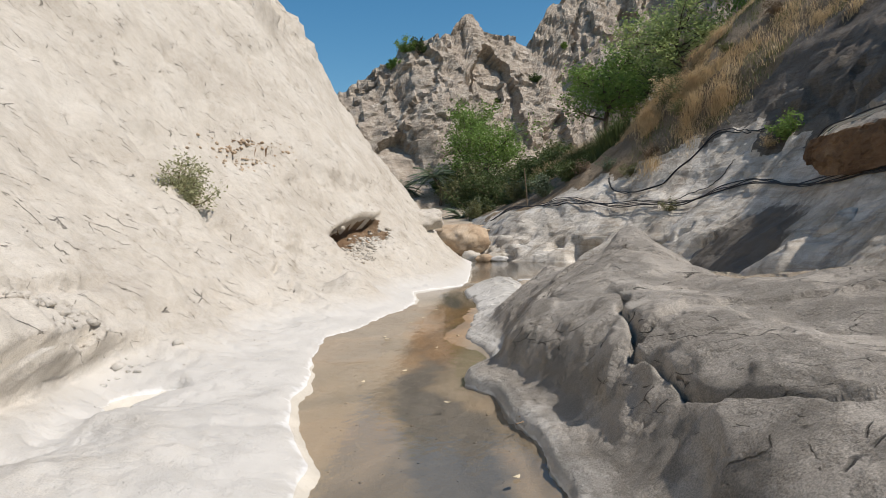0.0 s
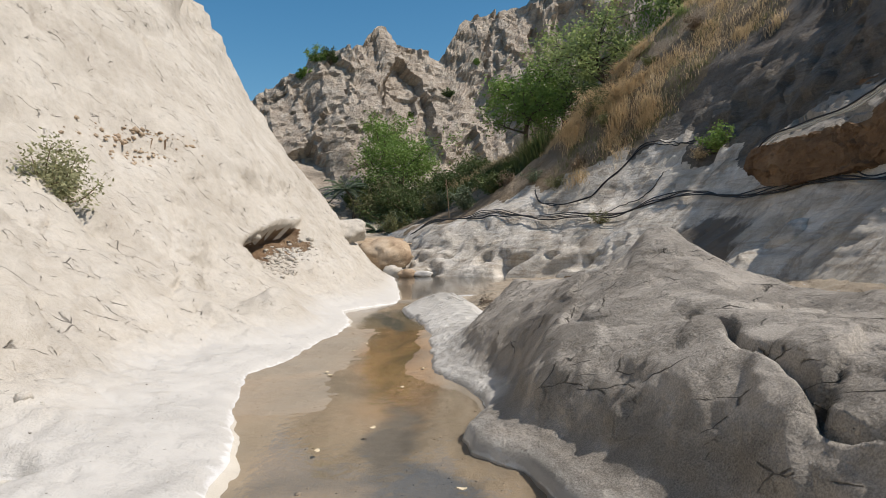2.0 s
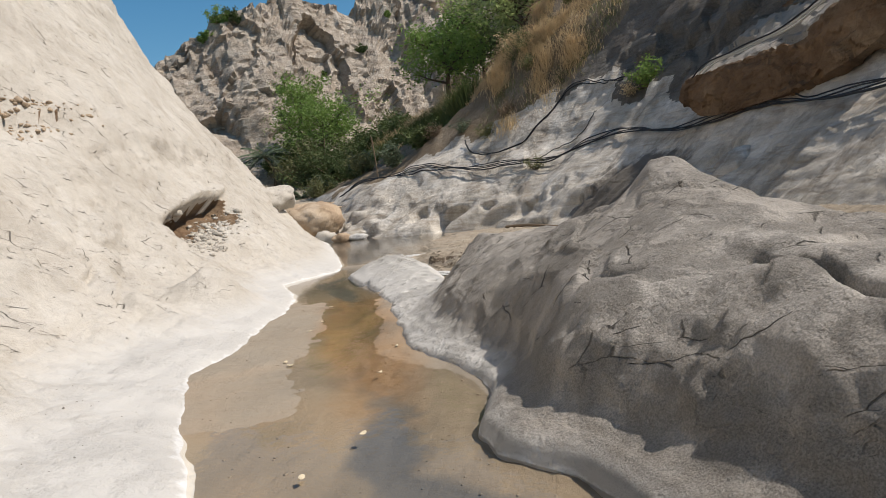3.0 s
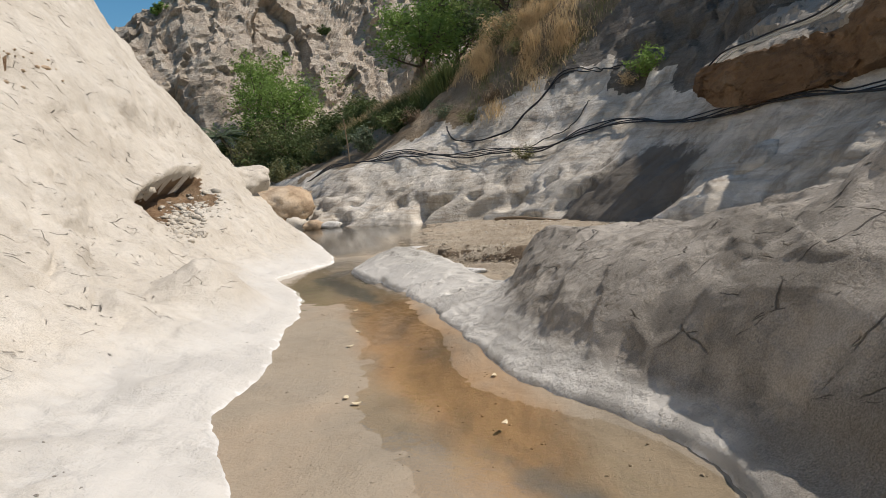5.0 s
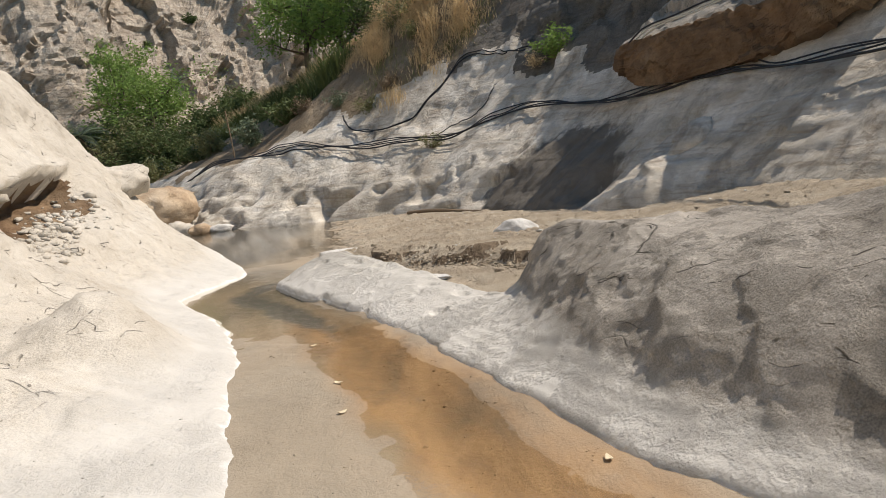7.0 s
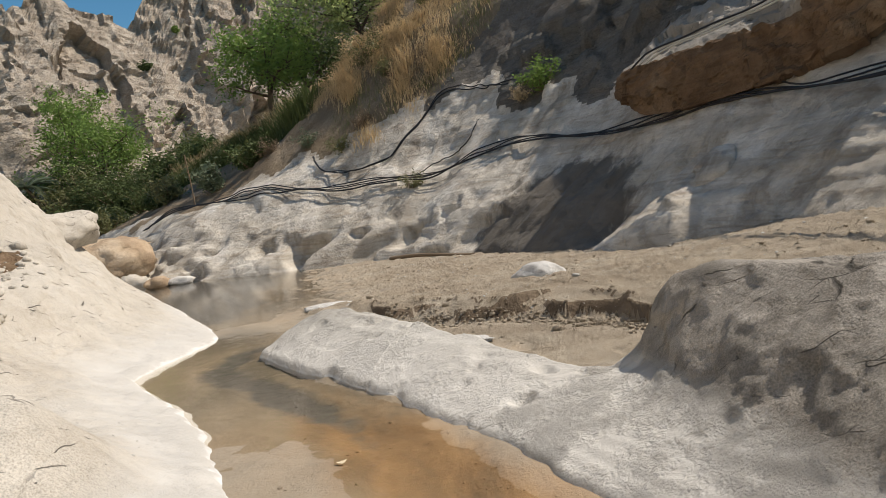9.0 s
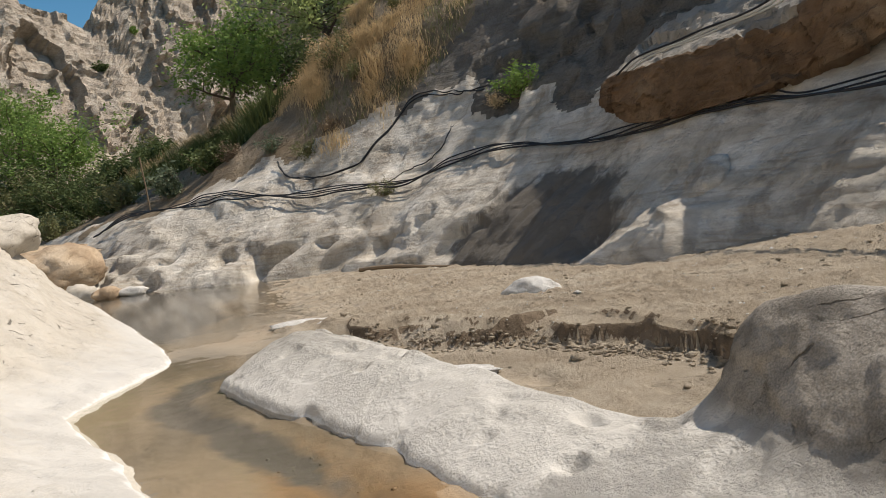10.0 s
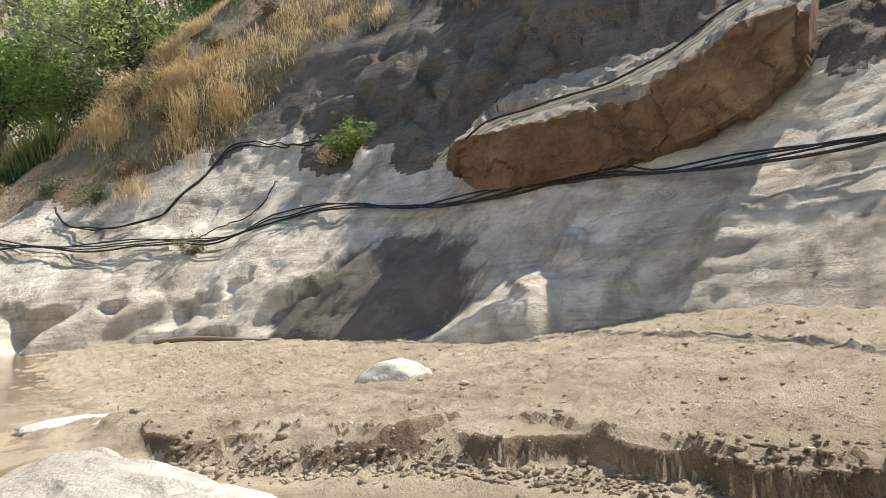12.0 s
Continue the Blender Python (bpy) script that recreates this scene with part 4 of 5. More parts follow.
def stone_mesh(r, seed, squash=(1, 1, 0.7), rough=0.18, cuts=3, facet=0.0):
    bm = bmesh.new()
    bmesh.ops.create_icosphere(bm, subdivisions=cuts, radius=1.0)
    v = np.array([c.co for c in bm.verts])
    f = np.array([[w.index for w in g.verts] for g in bm.faces])
    bm.free()
    d = 1 + rough * fbm(v, 1.1, 3, seed) + facet * blocks(v, 1.1, seed)
    return v * d[:, None] * r * np.array(squash), f


def make_stone(name, at, r, mat, label, seed, squash=(1, 1, 0.7), rough=0.18, cuts=4, facet=0.0, turn=0.0, smooth=True):
    v, f = stone_mesh(r, seed, squash, rough, cuts, facet)
    ob = link_mesh(name, v, f, mat, smooth)
    ob.location = at
    ob.rotation_euler = (0, 0, radians(turn))
    return tagged(ob, label, "rock")


# the overhanging block on the right bank
def overhang():
    spine = [((7.1, 39.3), 3.75, 4.35), ((7.35, 38.6), 3.25, 4.50), ((7.75, 37.6), 3.20, 4.55), ((8.42, 36.4), 3.28, 4.62), ((9.0, 35.35), 3.42, 4.72), ((9.35, 34.5), 3.62, 4.9), ((9.75, 33.75), 3.85, 5.2), ((10.2, 33.0), 4.3, 5.6), ((10.8, 32.3), 5.0, 5.7)]
    n = 120
    p = np.array([(*a, b, c) for a, b, c in spine])
    s = np.linspace(0, 1, n)
    t = np.linspace(0, 1, len(p))
    fx, fy, lo, hi = (smooth1(np.interp(s, t, p[:, k]), 4) for k in range(4))
    back = np.array([0.914, 0.406])
    prof = []
    for u in np.linspace(0, 1, 26):
        prof.append((0.10 * math.sin(math.pi * u) * -1, u))
    for u in np.linspace(0.03, 1, 30):
        prof.append((u * 3.2, 1.0 + 0.95 * u))
    for u in np.linspace(0.03, 1, 20):
        prof.append((3.2 - u * 3.0, 1.95 - u * 1.95 - 0.25 * math.sin(math.pi * u)))
    prof = np.array(prof)
    hgt = (hi - lo)[:, None]
    q = np.dstack([fx[:, None] + back[0] * prof[None, :, 0], fy[:, None] + back[1] * prof[None, :, 0], lo[:, None] + hgt * np.minimum(prof[None, :, 1], 1) + np.clip(prof[None, :, 1] - 1, 0, 1) * 2.2])
    q = np.concatenate([q, q[:, :1]], 1)
    nn = normals(q)
    w = q + 0.1 * np.stack([fbm(q, 1.5, 3, 1), fbm(q, 1.5, 3, 2), fbm(q, 1.5, 3, 3)], -1)
    q = q + nn * (0.15 * blocks(w, 0.5, 55) + 0.08 * blocks(w, 1.4, 56) + 0.03 * blocks(w, 3.5, 58) + 0.02 * fbm(q, 5, 3, 57))[..., None]
    q[:, -1] = q[:, 0]
    a, b = q.shape[:2]
    v = q.reshape(-1, 3)
    f = grid_faces(a, b)
    v = np.concatenate([v, q[:1].mean(1), q[-1:].mean(1)])
    k = np.arange(b - 1)
    caps = np.concatenate([np.stack([k, k + 1, np.full(b - 1, a * b), np.full(b - 1, a * b)], 1), np.stack([(a - 1) * b + k + 1, (a - 1) * b + k, np.full(b - 1, a * b + 1), np.full(b - 1, a * b + 1)], 1)])
    me_f = [tuple(x) for x in f] + [tuple(x[:3]) for x in caps]
    me = bpy.data.meshes.new("overhanging_rock")
    me.from_pydata([tuple(x) for x in v], [], me_f)
    me.materials.append(BROWN)
    me.materials.append(GREY)
    which = np.zeros(len(me.polygons), np.int32)
    cols = np.arange(len(f)) % (b - 1)
    which[: len(f)] = (cols >= 26) & (cols < 56)
    me.polygons.foreach_set("material_index", which)
    return tagged(new("overhanging_rock", me), "long brown sandstone block jutting from the bank", "rock")


over_ob = overhang()


# the spur of pale rock that stands out of the wall
def spur():
    v, f = stone_mesh(1.0, 71, (0.75, 0.42, 0.30), 0.15, 4, 0.10)
    ob = link_mesh("rock_spur", v, f, WALL)
    ob.matrix_world = pose(7.35, 35.6, drop(7.35, 35.6, (0,)) - 0.02, 0, -38, 10)
    return tagged(ob, "pale pointed rock spur on the bank", "rock")


spur()
make_stone("boulder", (-9.3, 51.2, 1.15), 1.15, ORANGE, "orange sandstone boulder at the pool's far end", 5, (1.2, 0.95, 0.85), 0.08, 4, 0.17, 20, False)
make_stone("flat_rock", (-10.6, 53.2, 1.75), 1.4, ORANGE, "flat pale orange rock ledge behind the boulder", 15, (1.6, 0.8, 0.25), 0.10, 4, 0.12, 25, False)
make_stone("small_rock", (-7.3, 48.7, 0.12), 0.45, ORANGE, "small reddish rock at the water's edge", 6, (1.3, 0.7, 0.6), 0.2, 3, 0.15, 40, False)
make_stone("small_rock", (-6.6, 48.9, 0.1), 0.38, WHITE, "small pale rock at the water's edge", 7, (1.5, 0.8, 0.5), 0.2, 3, 0.15, 10, False)
make_stone("small_rock", (-8.3, 49.4, 0.25), 0.5, MARL, "small pale rock at the water's edge", 8, (1.2, 0.9, 0.7), 0.2, 3, 0.15, 70, False)
make_stone("round_rock", (-7.9, 40.6, drop(-7.9, 40.6, (1,)) - 0.3), 0.9, MARL, "rounded cream rock knob on the cliff's end", 9, (1.3, 1.2, 0.7), 0.2, 4, 0.1)
make_stone("white_rock", (2.15, 32.95, 0.16), 0.5, WHITE, "small white rock half buried in sand", 11, (0.95, 0.55, 0.5), 0.16, 4, 0.06, -35)
make_stone("white_rock", (2.75, 32.75, 0.13), 0.3, WHITE, "low white rock tail half buried in sand", 12, (1.3, 0.3, 0.25), 0.16, 3, 0.05, -8)
make_stone("white_stone", (-1.35, 34.4, 0.03), 0.45, WHITE, "flat white stone lying in shallow water", 13, (1.2, 0.5, 0.16), 0.2, 3, 0.05, 10)
make_stone("white_stone", (-0.75, 33.9, 0.05), 0.28, WHITE, "flat white stone lying in shallow water", 14, (1.4, 0.5, 0.16), 0.2, 3, 0.05, -15)
make_stone("white_crust", (-0.30, 29.25, 0.08), 0.5, WHITE, "thin white salt crust on wet sand", 16, (1.0, 0.42, 0.07), 0.3, 4, 0.1, -20)


# cables and hoses along the bank
def cable(points, r, mat, label, lift=0.06, n=160, wander=0.06, seed=0, category="cable", follow=True):
    c = curve_through(points, n)
    rng = np.random.default_rng(seed)
    k = np.linspace(0, 1, n)
    c[:, 2] += wander * np.sin(k * 40 + seed) * 0.5
    c[:, 0] += wander * fbm(np.stack([k * 14, 0 * k, 0 * k + seed], 1), 1.0, 3, seed)
    if follow:
        for i in range(n):
            z = drop(c[i, 0], c[i, 1], (0,))
            c[i, 2] = max(z + lift, min(c[i, 2], z + 0.35))
        c[:, 2] = smooth1(c[:, 2], 1.5)
    v, f = tube(c, r, 6)
    return tagged(link_mesh("cable", v, f, mat), label, category, "cables along the bank")


MAIN = [(-9.5, 57.5, 3.2), (-6.3, 54.6, 3.1), (-2.6, 51.3, 3.1), (0.14, 48.6, 2.95), (2.26, 46.65, 2.75), (3.75, 45.8, 2.9), (4.9, 45.3, 3.3), (5.6, 44.6, 3.6), (6.0, 43.2, 3.4), (6.7, 41.5, 3.15), (7.2, 39.2, 3.05), (8.2, 37.4, 3.15), (8.75, 35.8, 3.1), (8.95, 34.2, 3.05), (9.1, 32.2, 2.95), (9.3, 30.2, 2.9), (9.6, 26, 3.0)]
for i in range(4):
    o = np.array([0.05 * i - 0.06, 0.10 * i - 0.15, 0.03 * i])
    cable([tuple(np.array(q) + o) for q in MAIN], 0.022 if i else 0.032, PIPE, "black plastic water pipe lying along the rock bank", 0.05 + 0.02 * i, 220, 0.10 + 0.03 * i, 3 + i)
UPPER = [(-1.0, 51.9, 4.6), (-0.9, 51.2, 3.75), (0.55, 49.35, 3.5), (1.7, 49.0, 3.7), (3.1, 49.2, 4.4), (4.3, 49.6, 5.05), (5.45, 48.3, 5.0), (6.5, 46.6, 4.8)]
for i in range(2):
    cable([tuple(np.array(q) + np.array([0.05 * i, 0.06 * i, 0.02])) for q in UPPER], 0.026, PIPE, "thin black pipe looping over the rock bank", 0.05, 110, 0.06, 11 + i)
cable([(2.3, 46.6, 2.8), (3.6, 47.0, 3.4), (4.6, 46.6, 3.6), (5.2, 46.9, 4.1)], 0.02, PIPE, "thin black pipe looping over the rock bank", 0.05, 50, 0.08, 15)
HOSE = [(7.35, 39.0, 4.3), (7.5, 38.3, 4.72), (8.2, 36.8, 4.85), (8.9, 35.3, 5.0), (9.3, 34.2, 5.3), (9.6, 33.4, 5.75), (9.7, 32.3, 6.0), (9.6, 30.8, 5.9), (9.4, 28.5, 6.0)]
for i, m in enumerate((PIPE_GREY, PIPE_GREY, PIPE)):
    cable([tuple(np.array(q) + np.array([-0.05 * i, 0.02 * i, 0.05 * i])) for q in HOSE], 0.025, m, "hose stretched over the jutting rock", 0, 120, 0.03, 21 + i, "hose", False)
for i in range(2):
    cable([(7.95, 44.3, 4.95), (8.1, 43.4, 4.65 - 0.2 * i), (8.2, 42.6, 4.55 - 0.25 * i), (8.2, 41.6, 4.7 - 0.1 * i), (8.0, 40.2, 4.75), (7.6, 39.2, 4.6)], 0.03, PIPE_GREY, "slack grey rope hanging against the bank", 0.1, 50, 0.02, 31 + i, "rope", False)

# driftwood pole at the wall's foot
pole = np.linspace((0.9, 44.0, 0.12), (3.25, 41.2, 0.12), 12)
pole[:, 2] += 0.05 * np.sin(np.linspace(0, 5, 12)) + 0.02
v, f = tube(pole, np.linspace(0.07, 0.045, 12), 7)
tagged(link_mesh("wooden_pole", v, f, TWIG), "weathered wooden pole lying on sand", "pole")
v, f = tube(curve_through([(-6.9, 57.2, drop(-6.9, 57.2) - 0.3), (-6.95, 57.1, drop(-6.9, 57.2) + 1.2), (-7.05, 57.0, drop(-6.9, 57.2) + 2.6)], 8), 0.035, 6)
tagged(link_mesh("wooden_stake", v, f, TWIG), "thin upright wooden stake among reeds", "stake")

# ---- plants ----
rng = np.random.default_rng(4)
make_bush((-5.75, 23.95, drop(-5.75, 23.95, (1,)) - 0.05), 0.85, LEAF_PALE, 4800, 0.030, "grey-green shrub rooted in the cliff", 41, 26)
make_bush((7.2, 45.3, drop(7.2, 45.3)), 1.15, LEAF_GREEN, 1500, 0.06, "leafy green shrub on the rock bank", 42, 16)
make_bush((6.5, 45.6, drop(6.5, 45.6)), 0.5, STRAW, 700, 0.03, "dry straw-coloured tuft on the rock bank", 43, 20)
make_bush((2.3, 46.5, drop(2.3, 46.5)), 0.6, LEAF_OLIVE, 700, 0.035, "sparse yellow-green shrub beside the pipes", 44, 14)
make_tree((-22.4, 97.6, drop(-22.4, 97.6) - 0.2), 9.0, 4.4, LEAF_GREEN, 9000, 0.16, "bright green acacia tree at the slope's foot", 51, "acacia_tree", (1.0, 0), count=16, clump=0.20)
make_tree((-25.5, 101, drop(-25.5, 101) - 0.2), 10.5, 3.2, LEAF_GREEN, 4500, 0.16, "green acacia tree growing against the crag", 52, "acacia_tree", (0.5, 0), count=10)
make_tree((3.7, 62.0, drop(3.7, 62.0) - 0.2), 7.0, 3.1, LEAF_TREE, 9000, 0.11, "grey-green tree with a leaning trunk", 53, "tree", (-1.8, 0.8), count=14, trunk_r=0.24)
make_tree((-2.6, 66.5, drop(-2.6, 66.5) - 0.2), 7.5, 3.2, LEAF_GREEN, 7000, 0.12, "rounded green tree on the grassy slope", 54, "tree", (0, 0), count=13)
make_tree((8.6, 64.5, drop(8.6, 64.5) - 0.3), 8.0, 3.4, LEAF_GREEN, 12000, 0.12, "dense green weeping tree on the slope", 55, "weeping_tree", (0, 0), 0.9, count=16)
make_tree((13.5, 67, drop(13.5, 67) - 0.3), 6.5, 3.2, LEAF_DARK, 7000, 0.12, "dark leafy tree high on the slope", 56, "tree", (0, 0), 0.3, count=12)
make_tree((-0.5, 75, drop(-0.5, 75) - 0.3), 7.0, 3.5, LEAF_DARK, 6000, 0.14, "dark leafy tree high on the slope", 57, "tree", (0, 0), 0.2, count=12)
for i, (x, y, r) in enumerate(((-38.6, 110.2, 2.2), (-36.6, 111, 2.0), (-40.3, 109.2, 1.5), (-21.0, 123.2, 1.4), (-17.0, 126.4, 0.9), (-26.2, 118.6, 0.8))):
    make_bush((x, y, drop(x, y) - 0.3), r, LEAF_DARK if i % 2 else LEAF_GREEN, 1500, 0.13, "green shrub on the crag's rim", 60 + i, 12)


def palm(at, height, fronds, length, label, seed):
    g = np.random.default_rng(seed)
    e = holder("palm", at, label, "palm")
    c = curve_through([(0, 0, -0.3), (0.1 * height, 0, height * 0.5), (-0.25 * height, 0, height)], 12)
    v, f = tube(c, np.linspace(0.2, 0.15, 12), 8)
    link_mesh("trunk", v, f, BARK, True, e)
    items = []
    for i in range(fronds):
        a, lift = i * 2.4, g.uniform(-0.2, 1.1)
        d = np.array([math.cos(a), math.sin(a), 0])
        k = np.linspace(0, 1, 26)
        line = c[-1] + d * (k * length * math.cos(lift * 0.6))[:, None] + np.array([0, 0, 1]) * (k * length * math.sin(lift) - 0.45 * length * k**2)[:, None]
        side = np.cross(d, (0, 0, 1))
        for sgn in (-1, 1):
            tip = line + sgn * side * (0.16 * length * np.sin(np.pi * np.clip(k + 0.08, 0, 1)))[:, None] + d * 0.1 * length - np.array([0, 0, 0.06 * length])
            w = d * 0.028 * length
            v = np.stack([line - w, line + w, tip + w * 0.2, tip - w * 0.2], 1).reshape(-1, 3)
            items.append((v, np.arange(len(v)).reshape(-1, 4)))
    v, f = merged(items)
    link_mesh("frond_crown", v, f, LEAF_GREY, False, e)
    return e


palm((-26.6, 92.6, drop(-26.6, 92.6)), 3.6, 26, 3.2, "small palm with a thin leaning trunk", 71)
palm((-32.0, 93.0, drop(-32.0, 93.0) - 0.6), 0.9, 34, 3.2, "low grey-green palm clump at the cliff's foot", 72)
palm((-18.5, 78.0, drop(-18.5, 78.0) - 0.8), 0.9, 34, 2.2, "low grey-green palm clump among the reeds", 73)

# dry grass and reeds: too many blades to count
def field(name, n, box, height, width, mat, label, seed, clumps, clump_r, keep, droop=0.5):
    g = np.random.default_rng(seed)
    cx, cy = g.uniform(box[0], box[1], clumps), g.uniform(box[2], box[3], clumps)
    ok = np.array([keep(a, b) for a, b in zip(cx, cy)])
    cx, cy = cx[ok], cy[ok]
    h = g.uniform(0.55, 1.25, len(cx)) * height
    pick = g.integers(0, len(cx), n)
    x, y = cx[pick] + g.normal(size=n) * clump_r, cy[pick] + g.normal(size=n) * clump_r
    z0 = np.array([drop(a, b, (0, 4)) for a, b in zip(cx, cy)])
    z1 = np.array([drop(a + 0.4, b, (0, 4)) for a, b in zip(cx, cy)])
    z2 = np.array([drop(a, b + 0.4, (0, 4)) for a, b in zip(cx, cy)])
    z = z0[pick] + (x - cx[pick]) * ((z1 - z0) / 0.4)[pick] + (y - cy[pick]) * ((z2 - z0) / 0.4)[pick] - 0.05
    v, f = blades(np.stack([x, y, z], 1), h[pick] * g.uniform(0.5, 1.1, n), width, g, droop, 0.6)
    return tagged(link_mesh(name, v, f, mat, False), label, "grass", kind="stuff")


def depth_in(x, y):
    """How far (x, y) lies behind the right bank's foot, roughly."""
    return 0.914 * x + 0.406 * y - 19.0


def slope_zone(lo, hi, y0, y1, bare=-2.0):
    return lambda x, y: lo < depth_in(x, y) < hi and y0 < y < y1 and fbm(np.array([x, y, 0.0]), 0.4, 2, 19) > bare


field("dry_grass", 110000, (-9, 15, 50, 90), 0.42, 0.024, STRAW, "dry golden grass on the slope", 81, 1700, 0.33, slope_zone(2.8, 21, 49.5, 90, -0.3))
field("tall_dry_grass", 14000, (-3, 5, 50.5, 57), 0.75, 0.022, STRAW, "tall straw-coloured grass tufts", 82, 44, 0.3, slope_zone(3.4, 8.5, 50, 57), 0.8)
field("green_grass", 26000, (-9, 14, 50, 90), 0.36, 0.024, LEAF_OLIVE, "patches of green grass on the slope", 83, 330, 0.35, slope_zone(2.8, 17, 49.5, 84))
field("reeds", 30000, (-20, -1, 54, 84), 1.35, 0.05, REED, "dense green reeds along the slope's foot", 84, 420, 0.4, slope_zone(2.6, 7.5, 54, 84), 0.2)
field("pale_reeds", 9000, (-20, 0, 54, 84), 1.7, 0.045, STRAW, "dry pale reed stems above the green reeds", 85, 160, 0.4, slope_zone(4.5, 8.5, 54, 84), 0.1)
field("scrub_grass", 9000, (8, 24, 36, 60), 0.5, 0.02, STRAW, "scattered dry tufts among the rocks", 86, 60, 0.22, slope_zone(9.5, 22, 36, 60))
for i in range(16):
    x, y = rng.uniform(-19, -3), 0
    y = 55 + (-x - 3) * 1.55 + rng.uniform(-1.5, 3.5)
    make_bush((x, y, drop(x, y) - 0.1), rng.uniform(1.0, 1.9), (LEAF_DARK, REED, LEAF_GREY, LEAF_OLIVE)[i % 4], 1500, 0.085, ("dark leafy shrub among the reeds", "green shrub among the reeds", "grey-green shrub among the reeds", "olive shrub among the reeds")[i % 4], 100 + i, 12)
for i in range(12):
    x, y = rng.uniform(-30, -14), rng.uniform(92, 104)
    make_bush((x, y, drop(x, y) - 0.2), rng.uniform(1.2, 2.4), (LEAF_DARK, LEAF_GREY, LEAF_OLIVE)[i % 3], 900, 0.13, ("dark shrub below the crag", "grey-green shrub below the crag", "olive shrub below the crag")[i % 3], 130 + i, 10)
for i in range(22):
    x, y = rng.uniform(-4, 11), rng.uniform(53, 72)
    if 5.5 < depth_in(x, y) < 18:
        make_bush((x, y, drop(x, y) - 0.1), rng.uniform(0.5, 1.0), (TWIG, LEAF_OLIVE, LEAF_TREE)[i % 3], 900, 0.05, ("brown dead scrub among dry grass", "olive scrub among dry grass", "grey-green scrub among dry grass")[i % 3], 180 + i, 16)
for i, (x, y) in enumerate(((0.3, 51.4), (1.3, 51.6), (-1.2, 52.8), (2.6, 52.6), (-2.9, 55.2))):
    make_bush((x, y, drop(x, y) - 0.1), 0.8, (LEAF_OLIVE, TWIG, LEAF_GREY)[i % 3], 1100, 0.04, ("olive scrub at the grass's edge", "brown dead scrub at the grass's edge", "grey scrub at the grass's edge")[i % 3], 160 + i, 18)


# tall thicket below the acacia, and scrub between reeds and grass
for i, (x, y, r) in enumerate(((-19.5, 90, 5.0), (-17, 88, 4.4), (-22.5, 92, 5.2), (-15, 86, 4.0), (-18.5, 94, 5.6), (-14.0, 91, 4.6), (-12.0, 86, 3.6), (-24, 95, 5.0), (-11.5, 91, 4.2), (-9.5, 86, 3.2))):
    make_bush((x, y, drop(x, y) - 0.2), r, (LEAF_DARK, REED, LEAF_OLIVE)[i % 3], 5200, 0.14, ("dark leafy shrub in the thicket", "reedy green shrub in the thicket", "olive shrub in the thicket below the crag")[i % 3], 230 + i, 18)
for i in range(24):
    x, y = rng.uniform(-9, 3), rng.uniform(54, 70)
    if 3.2 < depth_in(x, y) < 10:
        make_bush((x, y, drop(x, y) - 0.1), rng.uniform(0.8, 1.5), (LEAF_OLIVE, TWIG, STRAW, LEAF_DARK)[i % 4], 1300, 0.055, ("olive scrub on the slope", "brown dead scrub on the slope", "straw-coloured scrub on the slope", "dark green scrub on the slope")[i % 4], 250 + i, 18)


# rubble, gravel and clods
def scatter(name, spots, sizes, mat, label, seed, squash=(1, 1, 0.65)):
    g = np.random.default_rng(seed)
    kinds = [stone_mesh(1.0, seed + k, squash, 0.25, 1, 0.2) for k in range(5)]
    items = []
    for (x, y, z), r in zip(spots, sizes):
        v, f = kinds[g.integers(0, 5)]
        a = g.uniform(0, 6.28)
        rot = np.array([[math.cos(a), -math.sin(a), 0], [math.sin(a), math.cos(a), 0], [0, 0, 1]])
        items.append((v @ rot.T * r * g.uniform(0.7, 1.3, 3) + np.array([x, y, z]), f))
    v, f = merged(items)
    return tagged(link_mesh(name, v, f, mat, False), label, "stones", kind="stuff")


def bed_spots(n, x0, x1, y0, y1, g, keep):
    out = []
    while len(out) < n:
        x, y = g.uniform(x0, x1), g.uniform(y0, y1)
        if keep(x, y):
            out.append((x, y, float(bed_height(np.array([x]), np.array([y]))[0])))
    return out


g = np.random.default_rng(9)
spots = bed_spots(7000, -1.5, 6.6, 24, 42, g, lambda x, y: x > np.interp(y, [24, 26.5, 28.2, 32, 42], [3.5, 2.0, 0.6, -1.2, -0.5]))
scatter("gravel", spots, np.exp(g.normal(-4.7, 0.6, len(spots))), SAND, "loose gravel and clods on the sand flat", 201)
spots = bed_spots(1800, 0.0, 6.6, 24, 42, g, lambda x, y: x > np.interp(y, [24, 26.5, 28.2, 32, 42], [3.5, 2.2, 1.4, 0.0, 0.5]))
scatter("pale_gravel", spots, np.exp(g.normal(-5.1, 0.6, len(spots))), WHITE, "pale pebbles strewn over the sand flat", 208)
edge = []
for i in range(1300):
    y = g.uniform(26.2, 31.8)
    x = np.interp(y, [26.5, 27.6, 28.4, 29.0, 29.6, 30.0, 30.5, 31.3, 32], [2.75, 2.2, 1.8, 1.45, 1.05, 0.75, 0.2, -0.4, -0.9]) - 0.05 + g.normal() * 0.16
    edge.append((x, y, float(bed_height(np.array([x]), np.array([y]))[0]) + 0.01))
scatter("clods", edge, np.exp(g.normal(-4.2, 0.55, len(edge))), SAND, "damp earth clods along the low scarp", 202)
pool = bed_spots(700, -2.0, 2.6, 17.5, 30, g, lambda x, y: ramp_y(SHORE_L[:-4], y) + 0.05 < x < ramp_y(SHORE_R, y) - 0.02)
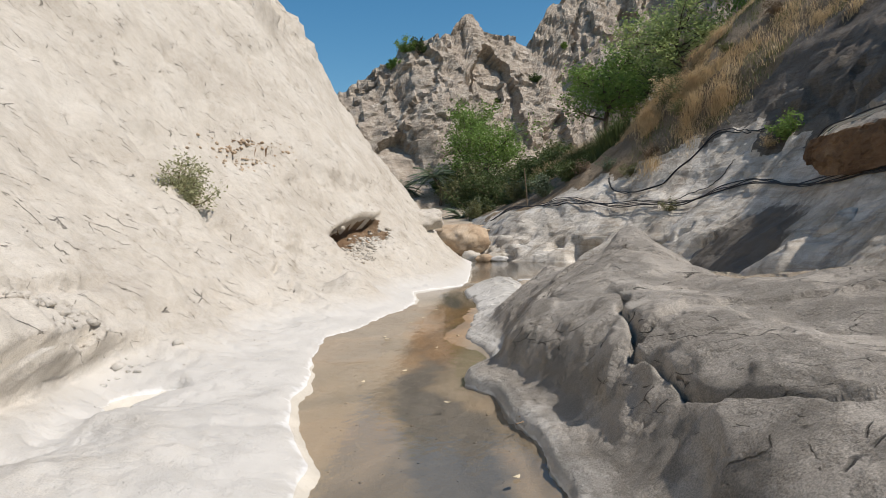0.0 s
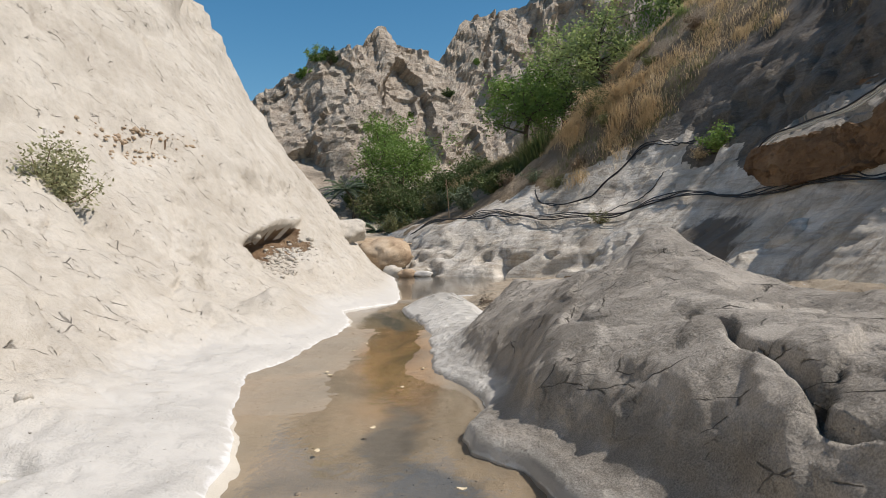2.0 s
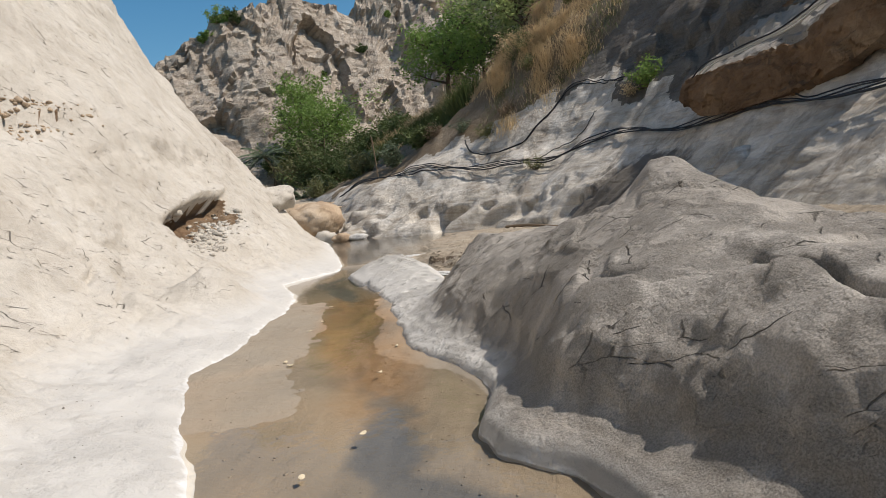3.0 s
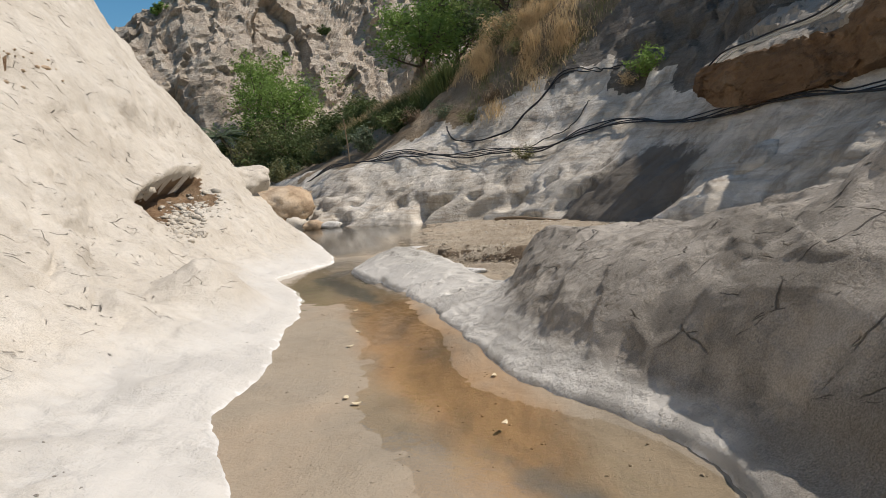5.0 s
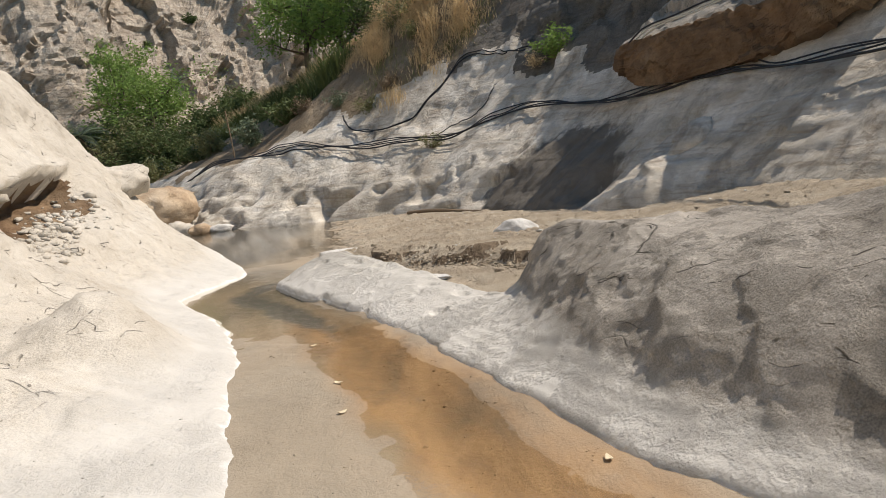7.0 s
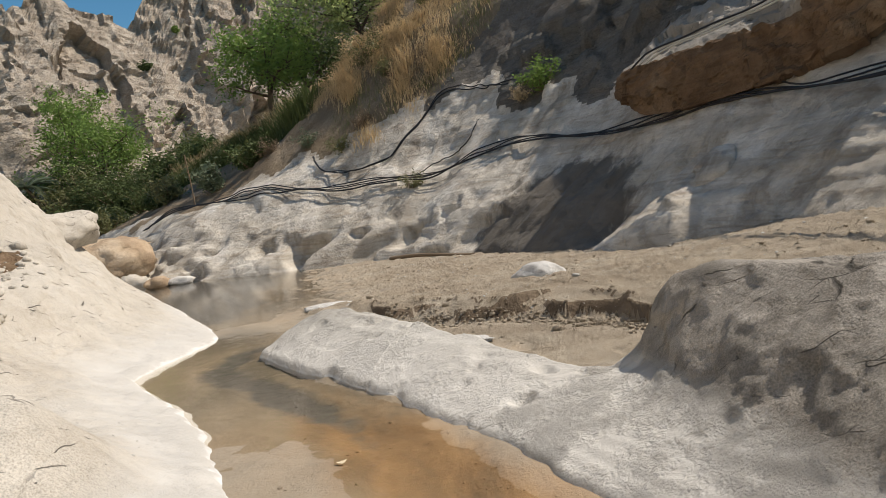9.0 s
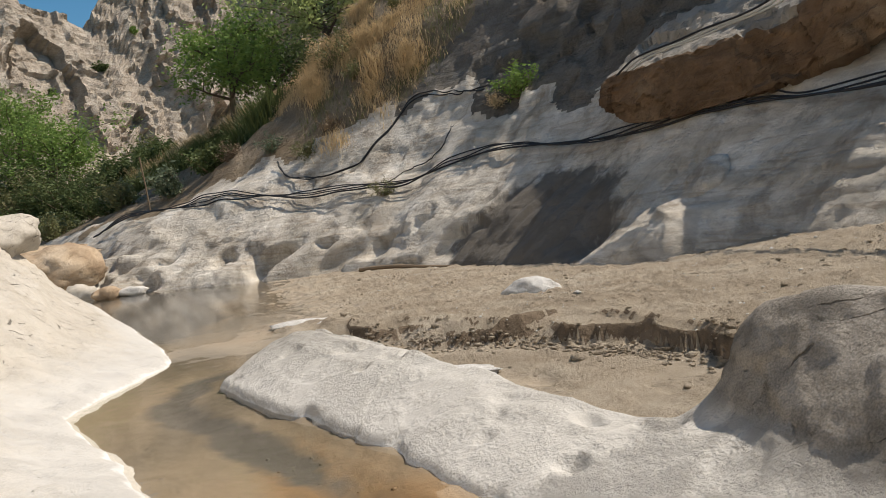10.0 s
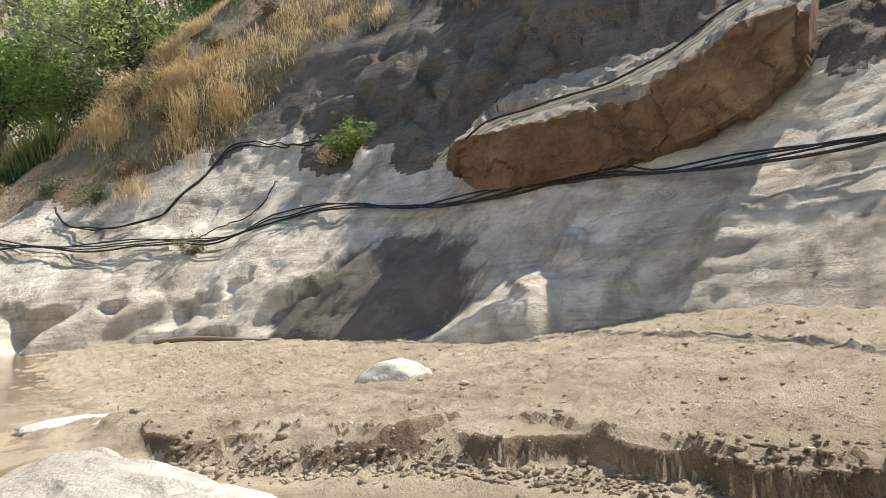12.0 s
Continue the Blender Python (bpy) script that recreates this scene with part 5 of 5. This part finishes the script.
scatter("pool_grit", pool, np.exp(g.normal(-5.0, 0.4, len(pool))), SAND, "small grit on the muddy pool bed", 203)


def cliff_spots(n, c, r, g):
    out = []
    for _ in range(n):
        x, y = c[0] + g.normal() * r[0], c[1] + g.normal() * r[1]
        z = drop(x, y, (1,), c[2] + r[2])
        if abs(z - c[2]) < 1.0:
            out.append((x, y, z))
    return out


sp = cliff_spots(320, (-5.6, 31.0, 1.3), (0.22, 0.75, 0.5), g)
scatter("rubble", sp, np.exp(g.normal(-3.1, 0.5, len(sp))), MARL, "pale broken rubble in the cliff hollow", 204)
sp = cliff_spots(150, (-6.75, 27.4, 3.6), (0.12, 0.9, 0.4), g)
scatter("rubble", sp, np.exp(g.normal(-3.4, 0.5, len(sp))), ORANGE, "reddish broken rubble on the cliff ledge", 205)
sp = cliff_spots(90, (-2.15, 18.3, 1.1), (0.10, 0.7, 0.3), g)
scatter("rubble", sp, np.exp(g.normal(-3.4, 0.4, len(sp))), MARL, "small pale stones on the lower ledge", 206)
sp = []
for _ in range(260):
    d, y = g.uniform(0.3, 2.2), g.uniform(18, 29)
    x = ramp_y(SHORE_L, y) - d
    sp.append((x, y, drop(x, y, (1,), 4)))
scatter("bank_grit", sp, np.exp(g.normal(-5.1, 0.4, len(sp))), GREY, "scattered dark grit on the pale bank", 207)

# driftwood twigs and fallen leaves in the pool
tw = np.random.default_rng(12)
e = holder("driftwood", (2.3, 19.0, 0.0), "tangle of brown dead twigs in the pool", "twigs")
for i in range(14):
    a = tw.uniform(-0.6, 0.6) + (0 if i % 3 else 1.5)
    ln = tw.uniform(0.12, 0.42)
    c0 = np.array([tw.normal() * 0.12, tw.normal() * 0.08, 0.02 + 0.015 * (i % 4)])
    d = np.array([math.cos(a), math.sin(a), tw.normal() * 0.08]) * ln / 2
    c = curve_through([c0 - d, c0 + tw.normal(size=3) * 0.02, c0 + d], 7)
    v, f = tube(c, np.linspace(0.007, 0.003, 7), 5)
    link_mesh("twig", v, f, TWIG, True, e)
for i, (x, y) in enumerate(((0.17, 19.95), (2.0, 19.97), (1.6, 20.36), (1.33, 19.41), (0.36, 20.61), (0.12, 23.16), (-0.95, 22.82), (0.15, 22.17), (-0.85, 22.69), (-1.24, 25.1), (-1.2, 24.4), (2.42, 17.76), (-1.5, 26.4))):
    bm = bmesh.new()
    k = 10
    ring = [bm.verts.new((0.034 * math.cos(2 * math.pi * j / k), 0.018 * math.sin(2 * math.pi * j / k) * (1 - 0.5 * math.cos(2 * math.pi * j / k)), 0.005 * math.cos(4 * math.pi * j / k))) for j in range(k)]
    up = [bm.verts.new(w.co + Vector((0, 0, 0.004))) for w in ring]
    bm.faces.new(up)
    bm.faces.new(ring[::-1])
    for j in range(k):
        bm.faces.new((ring[j], ring[(j + 1) % k], up[(j + 1) % k], up[j]))
    me = bpy.data.meshes.new("leaf")
    bm.to_mesh(me)
    bm.free()
    me.materials.append(LEAF_FALLEN)
    ob = new("fallen_leaf", me)
    ob.matrix_world = pose(x, y, max(0.014, float(bed_height(np.array([x]), np.array([y]))[0]) + 0.014), 0, 0, tw.uniform(0, 360))
    tagged(ob, "pale dry fallen leaf floating on the pool", "leaf", "fallen leaves")
